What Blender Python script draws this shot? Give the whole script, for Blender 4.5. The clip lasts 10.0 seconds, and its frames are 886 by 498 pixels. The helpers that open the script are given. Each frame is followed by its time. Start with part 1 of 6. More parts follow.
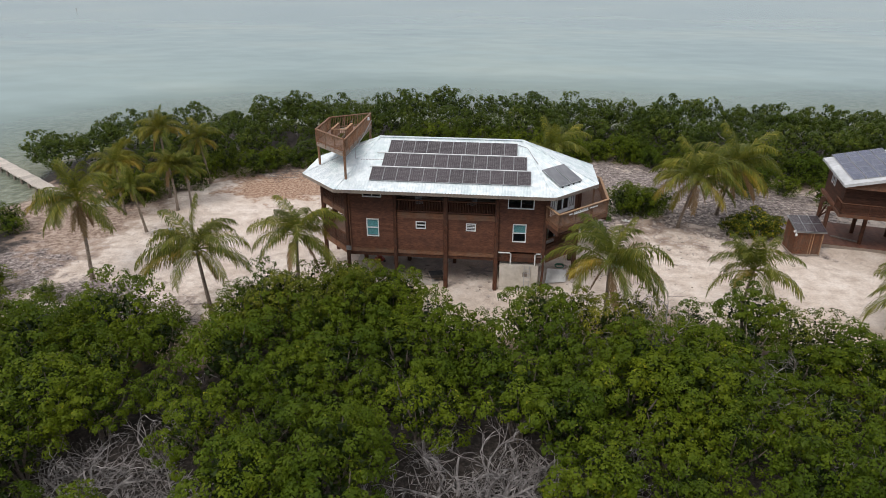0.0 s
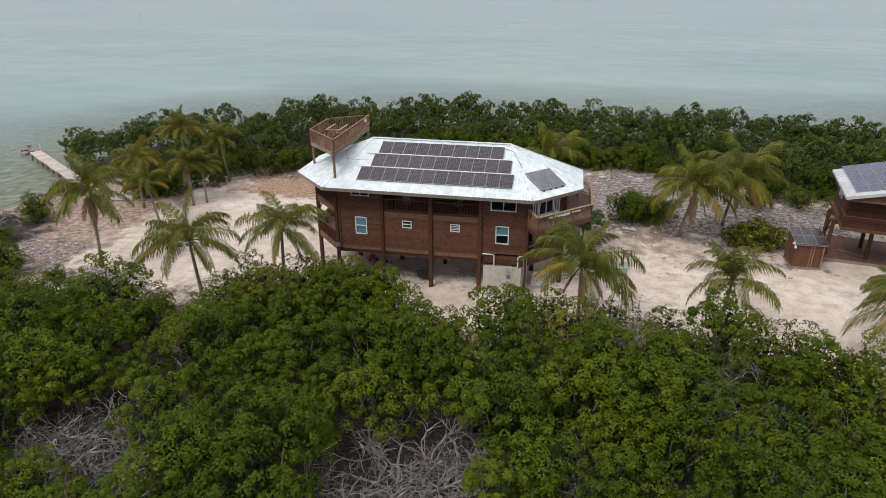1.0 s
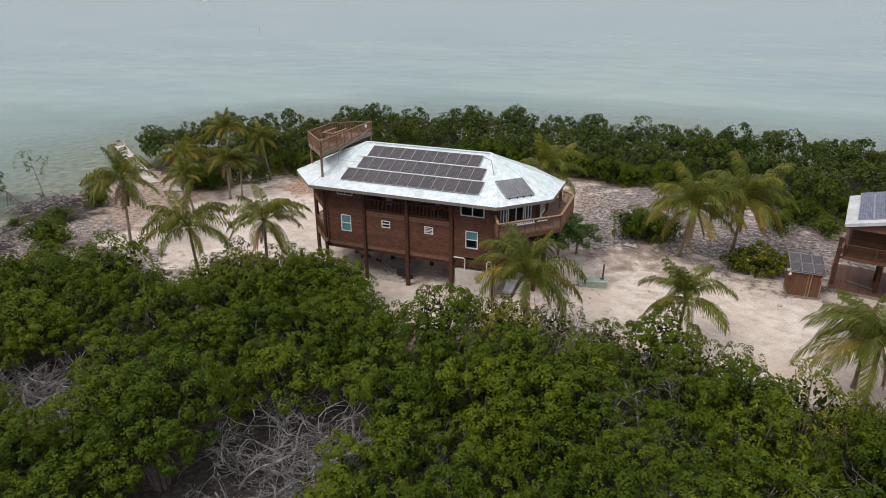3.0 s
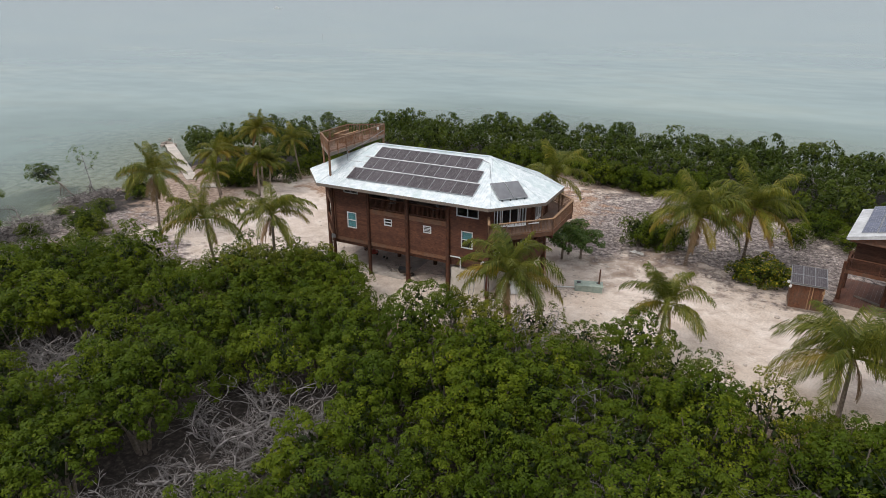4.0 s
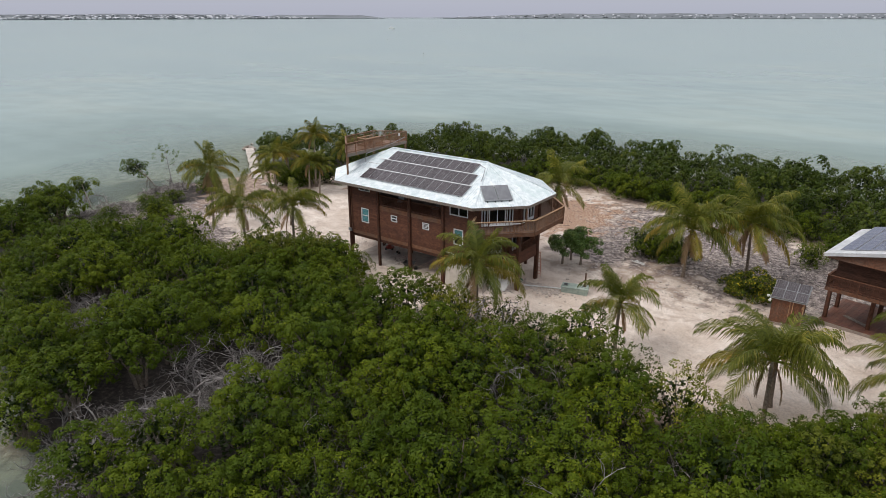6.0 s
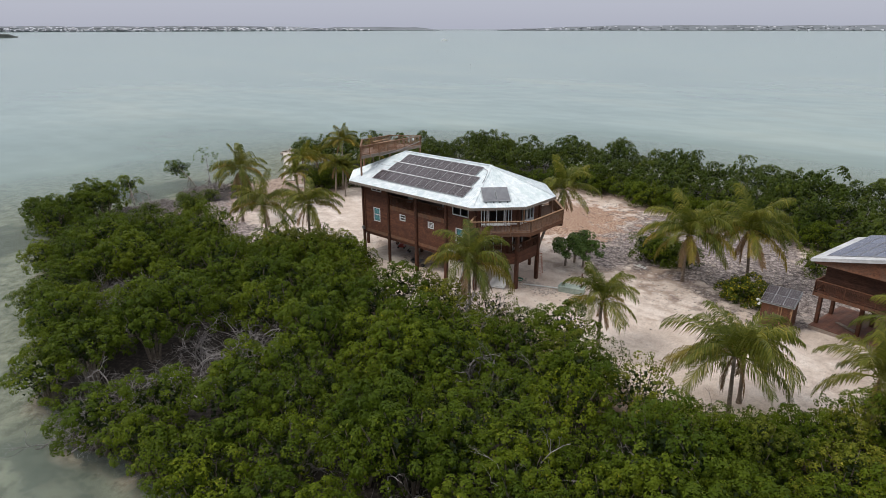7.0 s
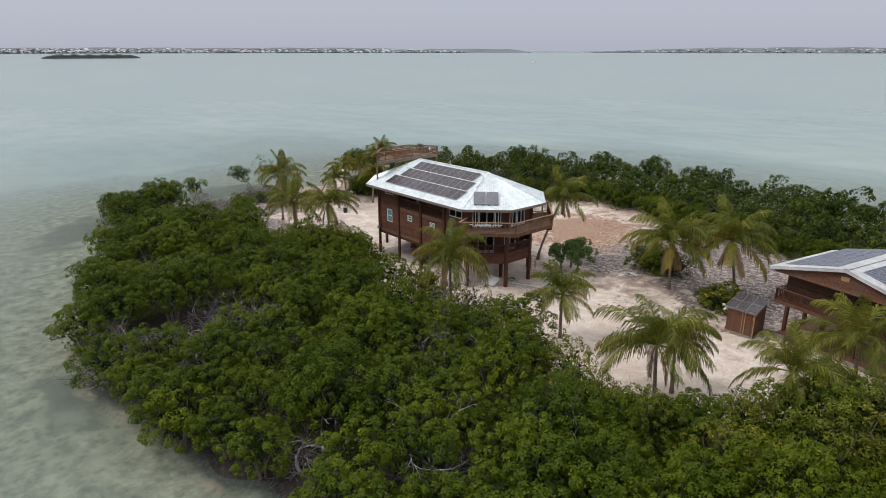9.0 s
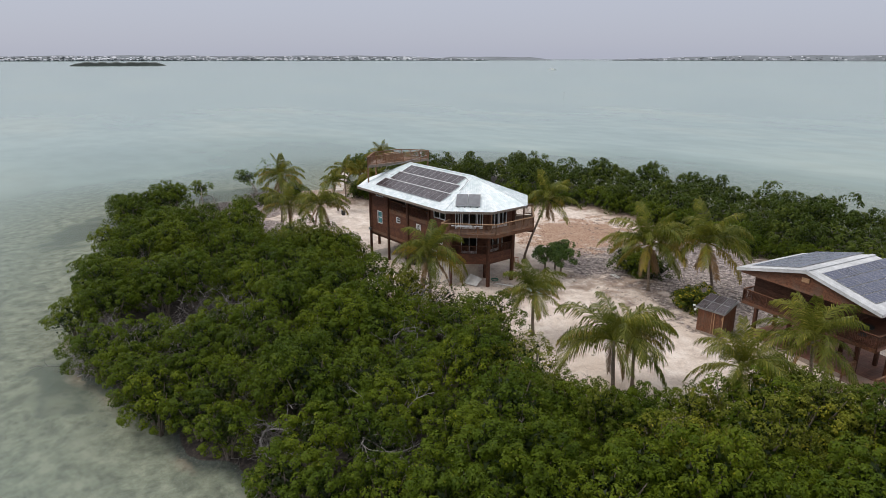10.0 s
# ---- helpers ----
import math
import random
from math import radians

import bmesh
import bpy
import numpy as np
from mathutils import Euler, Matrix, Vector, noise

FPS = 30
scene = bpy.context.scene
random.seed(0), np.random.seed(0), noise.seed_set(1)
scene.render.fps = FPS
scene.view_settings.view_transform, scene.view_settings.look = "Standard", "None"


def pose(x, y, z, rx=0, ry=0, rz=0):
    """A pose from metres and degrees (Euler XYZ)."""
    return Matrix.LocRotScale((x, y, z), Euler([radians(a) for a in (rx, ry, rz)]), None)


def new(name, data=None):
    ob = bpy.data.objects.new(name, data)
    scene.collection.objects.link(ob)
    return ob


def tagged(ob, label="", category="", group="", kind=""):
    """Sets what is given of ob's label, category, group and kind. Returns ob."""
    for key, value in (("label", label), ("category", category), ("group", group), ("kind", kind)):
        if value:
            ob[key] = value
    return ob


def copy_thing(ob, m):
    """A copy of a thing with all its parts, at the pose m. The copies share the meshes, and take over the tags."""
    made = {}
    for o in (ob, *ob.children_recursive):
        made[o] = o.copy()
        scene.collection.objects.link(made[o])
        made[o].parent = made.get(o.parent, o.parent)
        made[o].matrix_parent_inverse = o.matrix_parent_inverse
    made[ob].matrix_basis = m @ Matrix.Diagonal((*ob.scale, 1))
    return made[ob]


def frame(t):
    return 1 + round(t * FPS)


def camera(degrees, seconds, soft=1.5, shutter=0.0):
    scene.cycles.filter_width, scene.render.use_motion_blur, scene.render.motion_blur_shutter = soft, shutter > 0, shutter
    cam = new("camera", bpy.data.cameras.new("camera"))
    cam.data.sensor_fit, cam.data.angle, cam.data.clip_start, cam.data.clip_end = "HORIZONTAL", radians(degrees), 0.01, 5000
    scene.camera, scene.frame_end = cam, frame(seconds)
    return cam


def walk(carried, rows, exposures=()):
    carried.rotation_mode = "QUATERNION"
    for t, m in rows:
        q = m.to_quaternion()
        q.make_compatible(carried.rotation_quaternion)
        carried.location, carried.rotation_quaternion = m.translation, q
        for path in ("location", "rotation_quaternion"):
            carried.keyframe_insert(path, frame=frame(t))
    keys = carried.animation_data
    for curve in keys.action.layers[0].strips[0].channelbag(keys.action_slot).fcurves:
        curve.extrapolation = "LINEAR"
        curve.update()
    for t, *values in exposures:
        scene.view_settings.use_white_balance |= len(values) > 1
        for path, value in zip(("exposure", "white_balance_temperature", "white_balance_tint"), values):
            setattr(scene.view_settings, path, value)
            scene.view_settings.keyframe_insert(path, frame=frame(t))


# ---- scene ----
# camera and its flight
cam = camera(69.6, 10.0, soft=0.3)
METRES, EYE, TILT, LEAN, TURN = 53.0, 24.15, -24.3, -0.1, 7.1
ROWS = [
    (0.0, 0.0, 0.0, 0.0, 0.0, 0.0, -0.0),
    (0.5, 0.0502, -0.0102, -0.0054, 2.38, 0.29, -1.04),
    (1.0, 0.0979, -0.0165, -0.0094, 4.43, 0.56, -1.95),
    (1.5, 0.149, -0.0215, -0.0125, 6.78, 0.8, -2.99),
    (2.0, 0.2007, -0.0231, -0.0136, 9.16, 0.97, -4.03),
    (2.5, 0.2516, -0.0238, -0.0145, 11.35, 1.11, -5.01),
    (4.0, 0.4066, -0.0288, -0.016, 18.99, 1.14, -8.26),
    (4.5, 0.4575, -0.0309, -0.0175, 21.6, 1.12, -9.33),
    (5.0, 0.5082, -0.0336, -0.0192, 23.85, 1.1, -10.24),
    (5.5, 0.5591, -0.0367, -0.021, 26.0, 1.11, -11.09),
    (7.0, 0.7127, -0.0457, -0.0282, 32.64, 1.11, -13.55),
    (7.5, 0.7633, -0.0459, -0.0299, 34.98, 0.99, -14.38),
    (8.0, 0.814, -0.0433, -0.0302, 37.11, 0.92, -15.14),
    (8.5, 0.8645, -0.0382, -0.0294, 38.87, 0.9, -15.74),
    (9.0, 0.9146, -0.0301, -0.027, 40.44, 0.88, -16.26),
    (9.5, 0.9641, -0.019, -0.023, 41.66, 0.94, -16.65),
    (10.0, 0.9934, -0.0116, -0.0201, 42.26, 1.01, -16.84),
]
walk(cam, [(t, pose(0, 0, EYE, TILT, LEAN, TURN) @ pose(METRES * x, METRES * y, METRES * z, 90 + pitch, roll, yaw)) for t, x, y, z, yaw, pitch, roll in ROWS])

# overcast sky and a weak, wide sun
SUN_UP, SUN_TURN = 52.0, 215.0
world = bpy.data.worlds.new("overcast_sky")
scene.world = world
world.use_nodes = True
wn, wl = world.node_tree.nodes, world.node_tree.links
wn.clear()
w_out = wn.new("ShaderNodeOutputWorld")
w_bg = wn.new("ShaderNodeBackground")
w_sky = wn.new("ShaderNodeTexSky")
w_sky.sky_type = "NISHITA"
w_sky.sun_disc = False
w_sky.sun_elevation, w_sky.sun_rotation = radians(SUN_UP), radians(SUN_TURN)
w_co = wn.new("ShaderNodeTexCoord")
w_sep = wn.new("ShaderNodeSeparateXYZ")
w_ramp = wn.new("ShaderNodeValToRGB")
w_ramp.color_ramp.elements[0].position, w_ramp.color_ramp.elements[0].color = 0.0, (0.395, 0.415, 0.51, 1)
w_ramp.color_ramp.elements[1].position, w_ramp.color_ramp.elements[1].color = 1.0, (1.0, 1.0, 1.02, 1)
w_mul = wn.new("ShaderNodeMixRGB")
w_mul.blend_type, w_mul.inputs[0].default_value = "MULTIPLY", 1.0
w_mul.inputs[2].default_value = (0.012, 0.012, 0.012, 1)
w_add = wn.new("ShaderNodeMixRGB")
w_add.blend_type, w_add.inputs[0].default_value = "ADD", 1.0
wl.new(w_co.outputs["Generated"], w_sep.inputs[0])
wl.new(w_sep.outputs["Z"], w_ramp.inputs[0])
wl.new(w_sky.outputs[0], w_mul.inputs[1])
wl.new(w_ramp.outputs[0], w_add.inputs[1])
wl.new(w_mul.outputs[0], w_add.inputs[2])
wl.new(w_add.outputs[0], w_bg.inputs[0])
w_bg.inputs[1].default_value = 1.0
wl.new(w_bg.outputs[0], w_out.inputs[0])

sun = new("sun", bpy.data.lights.new("sun", "SUN"))
sun.data.energy, sun.data.angle, sun.data.color = 1.7, radians(24), (1.0, 0.945, 0.89)
sun.matrix_world = pose(0, 0, 60, 90 - SUN_UP, 0, 180 - SUN_TURN)
scene.view_settings.exposure = 0.0


# ---- materials ----
class Nodes:
    """A small wrapper to write node materials in few lines."""

    def __init__(self, name):
        self.mat = bpy.data.materials.new(name)
        self.mat.use_nodes = True
        self.tree = self.mat.node_tree
        self.bsdf = self.tree.nodes["Principled BSDF"]

    def add(self, kind, **inputs):
        node = self.tree.nodes.new("ShaderNode" + kind)
        for key, value in inputs.items():
            self.put(node, key.replace("_", " "), value)
        return node

    def put(self, node, key, value):
        slot = node.inputs[int(key)] if key.isdigit() else node.inputs[key]
        if isinstance(value, bpy.types.NodeSocket):
            self.tree.links.new(value, slot)
        else:
            slot.default_value = value

    def set(self, **inputs):
        for key, value in inputs.items():
            self.put(self.bsdf, key.replace("_", " "), value)
        return self

    def coords(self, scale=(1, 1, 1)):
        m = self.add("Mapping", Vector=self.add("TexCoord").outputs["Object"])
        m.inputs["Scale"].default_value = scale
        return m.outputs[0]

    def noise(self, size, detail=4.0, rough=0.55, stretch=(1, 1, 1)):
        return self.add("TexNoise", Vector=self.coords(stretch), Scale=1.0 / size, Detail=detail, Roughness=rough).outputs[0]

    def place_noise(self, size, detail=4.0, rough=0.55):
        pos = self.add("NewGeometry").outputs["Position"]
        return self.add("TexNoise", Vector=pos, Scale=1.0 / size, Detail=detail, Roughness=rough).outputs[0]

    def ramp(self, fac, *stops):
        r = self.add("ValToRGB", Fac=fac)
        el = r.color_ramp.elements
        while len(el) < len(stops):
            el.new(0.5)
        for e, (p, c) in zip(el, stops):
            e.position = p
            e.color = (*c, 1) if isinstance(c, tuple) else (c, c, c, 1)
        return r.outputs[0]

    def mix(self, fac, a, b, blend="MIX"):
        m = self.add("MixRGB")
        m.blend_type = blend
        for i, v in enumerate((fac, a, b)):
            self.put(m, str(i), (*v, 1) if isinstance(v, tuple) else v)
        return m.outputs[0]

    def math(self, op, a, b=0.0):
        m = self.add("Math")
        m.operation = op
        self.put(m, "0", a)
        self.put(m, "1", b)
        return m.outputs[0]

    def island(self):
        return self.add("NewGeometry").outputs["Random Per Island"]

    def each(self):
        return self.add("ObjectInfo").outputs["Random"]

    def attr(self, name):
        a = self.add("Attribute")
        a.attribute_name = name
        return a.outputs["Fac"]

    def bump(self, height, strength=0.3, distance=0.02):
        self.set(Normal=self.add("Bump", Height=height, Strength=strength, Distance=distance).outputs[0])
        return self


def wood(name, dark, light, size=0.25, rough=0.75, grain=(1, 1, 14), grey=None, grey_amount=0.35):
    m = Nodes(name)
    g = m.noise(size, 5, 0.6, grain)
    c = m.ramp(g, (0.38, dark), (0.62, light))
    blot = m.noise(1.1, 6, 0.7)
    if grey:
        c = m.mix(m.ramp(blot, (0.45, 0.0), (0.62, grey_amount)), c, grey)
    c = m.mix(0.45, c, m.ramp(m.math("FRACT", m.math("ADD", m.island(), m.each())), (0.0, 0.55), (1.0, 1.25)), "MULTIPLY")
    m.set(Base_Color=c, Roughness=rough, Specular_IOR_Level=0.2)
    m.bump(g, 0.35, 0.01)
    return m.mat


def plain(name, a, b, size=0.3, rough=0.6, metal=0.0, bump=0.2, big=2.5):
    m = Nodes(name)
    n = m.noise(size, 5, 0.6)
    c = m.ramp(n, (0.38, a), (0.62, b))
    c = m.mix(0.4, c, m.ramp(m.noise(big, 5), (0.38, 0.6), (0.62, 1.2)), "MULTIPLY")
    m.set(Base_Color=c, Roughness=rough, Metallic=metal)
    m.bump(n, bump, 0.01)
    return m.mat


def leaf(name, dark, light, tip, glow=0.22, rough=0.5, vary=0.75, pale=0.12, tufted=False):
    """Leaf colour varies leaf by leaf, tuft by tuft and plant by plant; light also shines through."""
    m = Nodes(name)
    c = m.ramp(m.island(), (0.0, dark), (0.62, light), (1.0 - pale, light), (1.0, tip))
    c = m.mix(vary, c, m.ramp(m.each(), (0.0, (0.55, 0.62, 0.45)), (0.5, (1.0, 1.0, 1.0)), (1.0, (1.45, 1.3, 0.95))), "MULTIPLY")
    c = m.mix(0.5, c, m.ramp(m.place_noise(4.0, 3), (0.4, (0.6, 0.68, 0.6)), (0.6, (1.35, 1.2, 1.0))), "MULTIPLY")
    if tufted:
        c = m.mix(0.8, c, m.ramp(m.attr("tone"), (0.0, (0.62, 0.72, 0.62)), (0.55, (1.0, 1.0, 1.0)), (0.9, (1.18, 1.14, 0.9)), (1.0, (1.34, 1.24, 0.9))), "MULTIPLY")
    m.set(Base_Color=c, Roughness=rough, Specular_IOR_Level=0.1 if tufted else 0.2)
    tr = m.add("BsdfTranslucent", Color=c)
    mx = m.add("MixShader", Fac=glow)
    m.tree.links.new(m.bsdf.outputs[0], mx.inputs[1])
    m.tree.links.new(tr.outputs[0], mx.inputs[2])
    m.tree.links.new(mx.outputs[0], m.tree.nodes["Material Output"].inputs[0])
    return m.mat


SIDING = wood("cedar_siding", (0.076, 0.033, 0.020), (0.188, 0.080, 0.047), 0.35, 0.7, (1, 1, 16), (0.06, 0.03, 0.022), 0.55)
SIDING_DARK = wood("brown_siding", (0.055, 0.025, 0.016), (0.13, 0.060, 0.037), 0.35, 0.75, (1, 1, 16), (0.05, 0.03, 0.022), 0.5)
TRIM = wood("stained_trim", (0.10, 0.045, 0.026), (0.19, 0.085, 0.048), 0.3, 0.7, (3, 3, 3), (0.13, 0.10, 0.08), 0.5)
POST = wood("dark_post", (0.055, 0.024, 0.015), (0.13, 0.055, 0.032), 0.3, 0.75, (5, 5, 1), (0.08, 0.06, 0.05), 0.4)
RIM = wood("rim_board", (0.13, 0.06, 0.034), (0.235, 0.115, 0.066), 0.4, 0.75, (1, 1, 8), (0.16, 0.12, 0.09), 0.5)
RAIL = wood("rail_wood", (0.16, 0.08, 0.045), (0.31, 0.17, 0.10), 0.3, 0.75, (3, 3, 3), (0.24, 0.19, 0.15), 0.5)
CAPRAIL = wood("cap_rail", (0.30, 0.17, 0.09), (0.46, 0.29, 0.17), 0.3, 0.7, (3, 3, 3), (0.32, 0.26, 0.2), 0.4)
GREYWOOD = wood("weathered_wood", (0.20, 0.16, 0.13), (0.36, 0.30, 0.25), 0.3, 0.85, (2, 2, 8), (0.2, 0.18, 0.16), 0.5)
DECKING = wood("deck_boards", (0.20, 0.12, 0.09), (0.36, 0.24, 0.18), 0.4, 0.8, (6, 6, 1), (0.3, 0.25, 0.21), 0.5)
REDDECK = wood("red_deck", (0.12, 0.05, 0.035), (0.22, 0.10, 0.065), 0.5, 0.6, (1, 8, 1), (0.14, 0.09, 0.07), 0.5)
DOCKWOOD = wood("bleached_dock", (0.42, 0.37, 0.32), (0.66, 0.60, 0.54), 0.4, 0.9, (4, 4, 1))
DARKROOM = plain("interior_paint", (0.12, 0.09, 0.07), (0.17, 0.13, 0.10), 0.8, 0.8)
WHITE = plain("white_vinyl", (0.72, 0.73, 0.73), (0.8, 0.8, 0.8), 0.5, 0.4, 0, 0.05)
CONCRETE = plain("pale_concrete", (0.52, 0.47, 0.40), (0.66, 0.61, 0.54), 0.6, 0.85, 0, 0.3)
SLAB = plain("slab_concrete", (0.38, 0.34, 0.30), (0.52, 0.47, 0.42), 0.9, 0.9, 0, 0.3)
TANKGREEN = plain("green_grey_tank", (0.30, 0.37, 0.32), (0.42, 0.48, 0.42), 0.4, 0.8)
BLACK = plain("black_plastic", (0.012, 0.012, 0.014), (0.03, 0.03, 0.032), 0.2, 0.5)
GREYMETAL = plain("grey_metal", (0.30, 0.31, 0.32), (0.42, 0.43, 0.44), 0.3, 0.45, 0.6)
RED = plain("faded_red", (0.30, 0.04, 0.03), (0.42, 0.07, 0.05), 0.3, 0.5)
PINKWOOD = plain("worn_orange_frame", (0.45, 0.20, 0.14), (0.55, 0.28, 0.2), 0.3, 0.6)
GREENHOSE = plain("green_hose", (0.03, 0.13, 0.08), (0.05, 0.2, 0.12), 0.3, 0.5)
PVC = plain("white_pipe", (0.68, 0.68, 0.66), (0.8, 0.8, 0.78), 0.4, 0.4)
BLIND = plain("teal_blind", (0.20, 0.58, 0.62), (0.26, 0.66, 0.69), 0.3, 0.7)
PAPER = plain("pale_sheet", (0.6, 0.6, 0.58), (0.75, 0.75, 0.73), 0.4, 0.8)
STONE = plain("coral_stone", (0.40, 0.33, 0.28), (0.62, 0.55, 0.49), 0.12, 0.95, 0, 0.6)
BARK = plain("mangrove_bark", (0.12, 0.095, 0.075), (0.22, 0.18, 0.15), 0.1, 0.9, 0, 0.5)
DEADWOOD = plain("dead_grey_wood", (0.12, 0.108, 0.104), (0.33, 0.305, 0.295), 0.35, 0.9, 0, 0.4)
DRIFT = plain("driftwood", (0.10, 0.086, 0.08), (0.34, 0.305, 0.285), 0.4, 0.9, 0, 0.4)
PALMBARK = plain("palm_bark", (0.17, 0.13, 0.10), (0.34, 0.28, 0.22), 0.12, 0.9, 0, 0.7)
LEAF = leaf("mangrove_leaf", (0.060, 0.090, 0.006), (0.088, 0.128, 0.009), (0.17, 0.19, 0.02), 0.22, 0.5, 0.6, 0.06, True)
# Leaf colour darkened to stand for the shade inside crowns.
CORE_SHADE = leaf("inner_leaf_shade", (0.009, 0.020, 0.002), (0.020, 0.036, 0.004), (0.03, 0.05, 0.006), 0.12)
LEAF_FAR = leaf("far_mangrove_leaf", (0.050, 0.076, 0.012), (0.092, 0.124, 0.019), (0.16, 0.175, 0.04), tufted=True)
OLIVE = leaf("olive_leaf", (0.085, 0.104, 0.014), (0.142, 0.164, 0.022), (0.25, 0.245, 0.045), tufted=True)
GRAPE = leaf("round_leaf", (0.032, 0.058, 0.010), (0.08, 0.108, 0.014), (0.40, 0.34, 0.03), pale=0.3, tufted=True)
FROND = leaf("palm_frond", (0.074, 0.098, 0.014), (0.172, 0.190, 0.031), (0.36, 0.32, 0.07), 0.35, 0.4, 0.4)
FROND_PALE = leaf("pale_palm_frond", (0.105, 0.115, 0.014), (0.185, 0.185, 0.028), (0.34, 0.29, 0.06), 0.35, 0.45, 0.3)
FROND_OLD = leaf("old_palm_frond", (0.15, 0.135, 0.022), (0.27, 0.215, 0.034), (0.36, 0.22, 0.05), 0.25, 0.5, 0.3)
FROND_DEAD = leaf("dead_palm_frond", (0.17, 0.11, 0.06), (0.28, 0.19, 0.11), (0.34, 0.25, 0.16), 0.15, 0.8, 0.3)
FAN = leaf("fan_leaf", (0.05, 0.095, 0.03), (0.11, 0.18, 0.05), (0.13, 0.19, 0.045), 0.25, 0.45, tufted=True)


def roof_metal():
    m = Nodes("painted_roof_metal")
    streak = m.noise(0.5, 5, 0.6, (1, 1, 1))
    c = m.ramp(streak, (0.4, (0.66, 0.73, 0.75)), (0.6, (0.84, 0.89, 0.90)))
    c = m.mix(m.ramp(m.noise(2.2, 6, 0.7), (0.5, 0.0), (0.66, 0.6)), c, (0.50, 0.62, 0.62))
    m.set(Base_Color=c, Roughness=0.38, Metallic=0.15)
    return m.mat


def cells(name, a, b, lines, nx, ny):
    """Photovoltaic glass: dark cells between thin silver lines, in the panel's own metres."""
    m = Nodes(name)
    sep = m.add("SeparateXYZ", Vector=m.add("TexCoord").outputs["Object"])
    masks = []
    for out, step in (("X", nx), ("Y", ny)):
        f = m.math("FRACT", m.math("DIVIDE", sep.outputs[out], step))
        masks.append(m.math("LESS_THAN", f, 0.07))
    line = m.math("MAXIMUM", masks[0], masks[1])
    c = m.ramp(m.noise(0.16, 2, 0.5), (0.3, a), (0.7, b))
    c = m.mix(0.5, c, m.ramp(m.each(), (0.0, 0.6), (1.0, 1.3)), "MULTIPLY")
    c = m.mix(line, c, lines)
    m.set(Base_Color=c, Roughness=0.16, Specular_IOR_Level=0.5)
    return m.mat


ROOF = roof_metal()
CELLS = cells("solar_cells", (0.032, 0.024, 0.029), (0.060, 0.047, 0.052), (0.20, 0.185, 0.19), 0.158, 0.158)
CELLS_BLUE = cells("blue_solar_cells", (0.035, 0.045, 0.085), (0.06, 0.07, 0.12), (0.3, 0.3, 0.34), 0.158, 0.158)
COLLECTOR = plain("collector_glass", (0.16, 0.165, 0.18), (0.20, 0.205, 0.22), 0.7, 0.2, 0, 0.02)
ALU = plain("aluminium_frame", (0.34, 0.34, 0.35), (0.45, 0.45, 0.46), 0.3, 0.35, 0.7)
HOUSE2_ROOF = plain("white_roof_sheet", (0.46, 0.47, 0.48), (0.6, 0.61, 0.62), 0.5, 0.45)


def glass_material():
    m = Nodes("window_glass")
    m.set(Base_Color=(0.02, 0.025, 0.03, 1), Roughness=0.04, Specular_IOR_Level=0.7)
    t = m.add("BsdfTransparent")
    mx = m.add("MixShader", Fac=0.8)
    m.tree.links.new(m.bsdf.outputs[0], mx.inputs[1])
    m.tree.links.new(t.outputs[0], mx.inputs[2])
    m.tree.links.new(mx.outputs[0], m.tree.nodes["Material Output"].inputs[0])
    return m.mat


GLASS = glass_material()


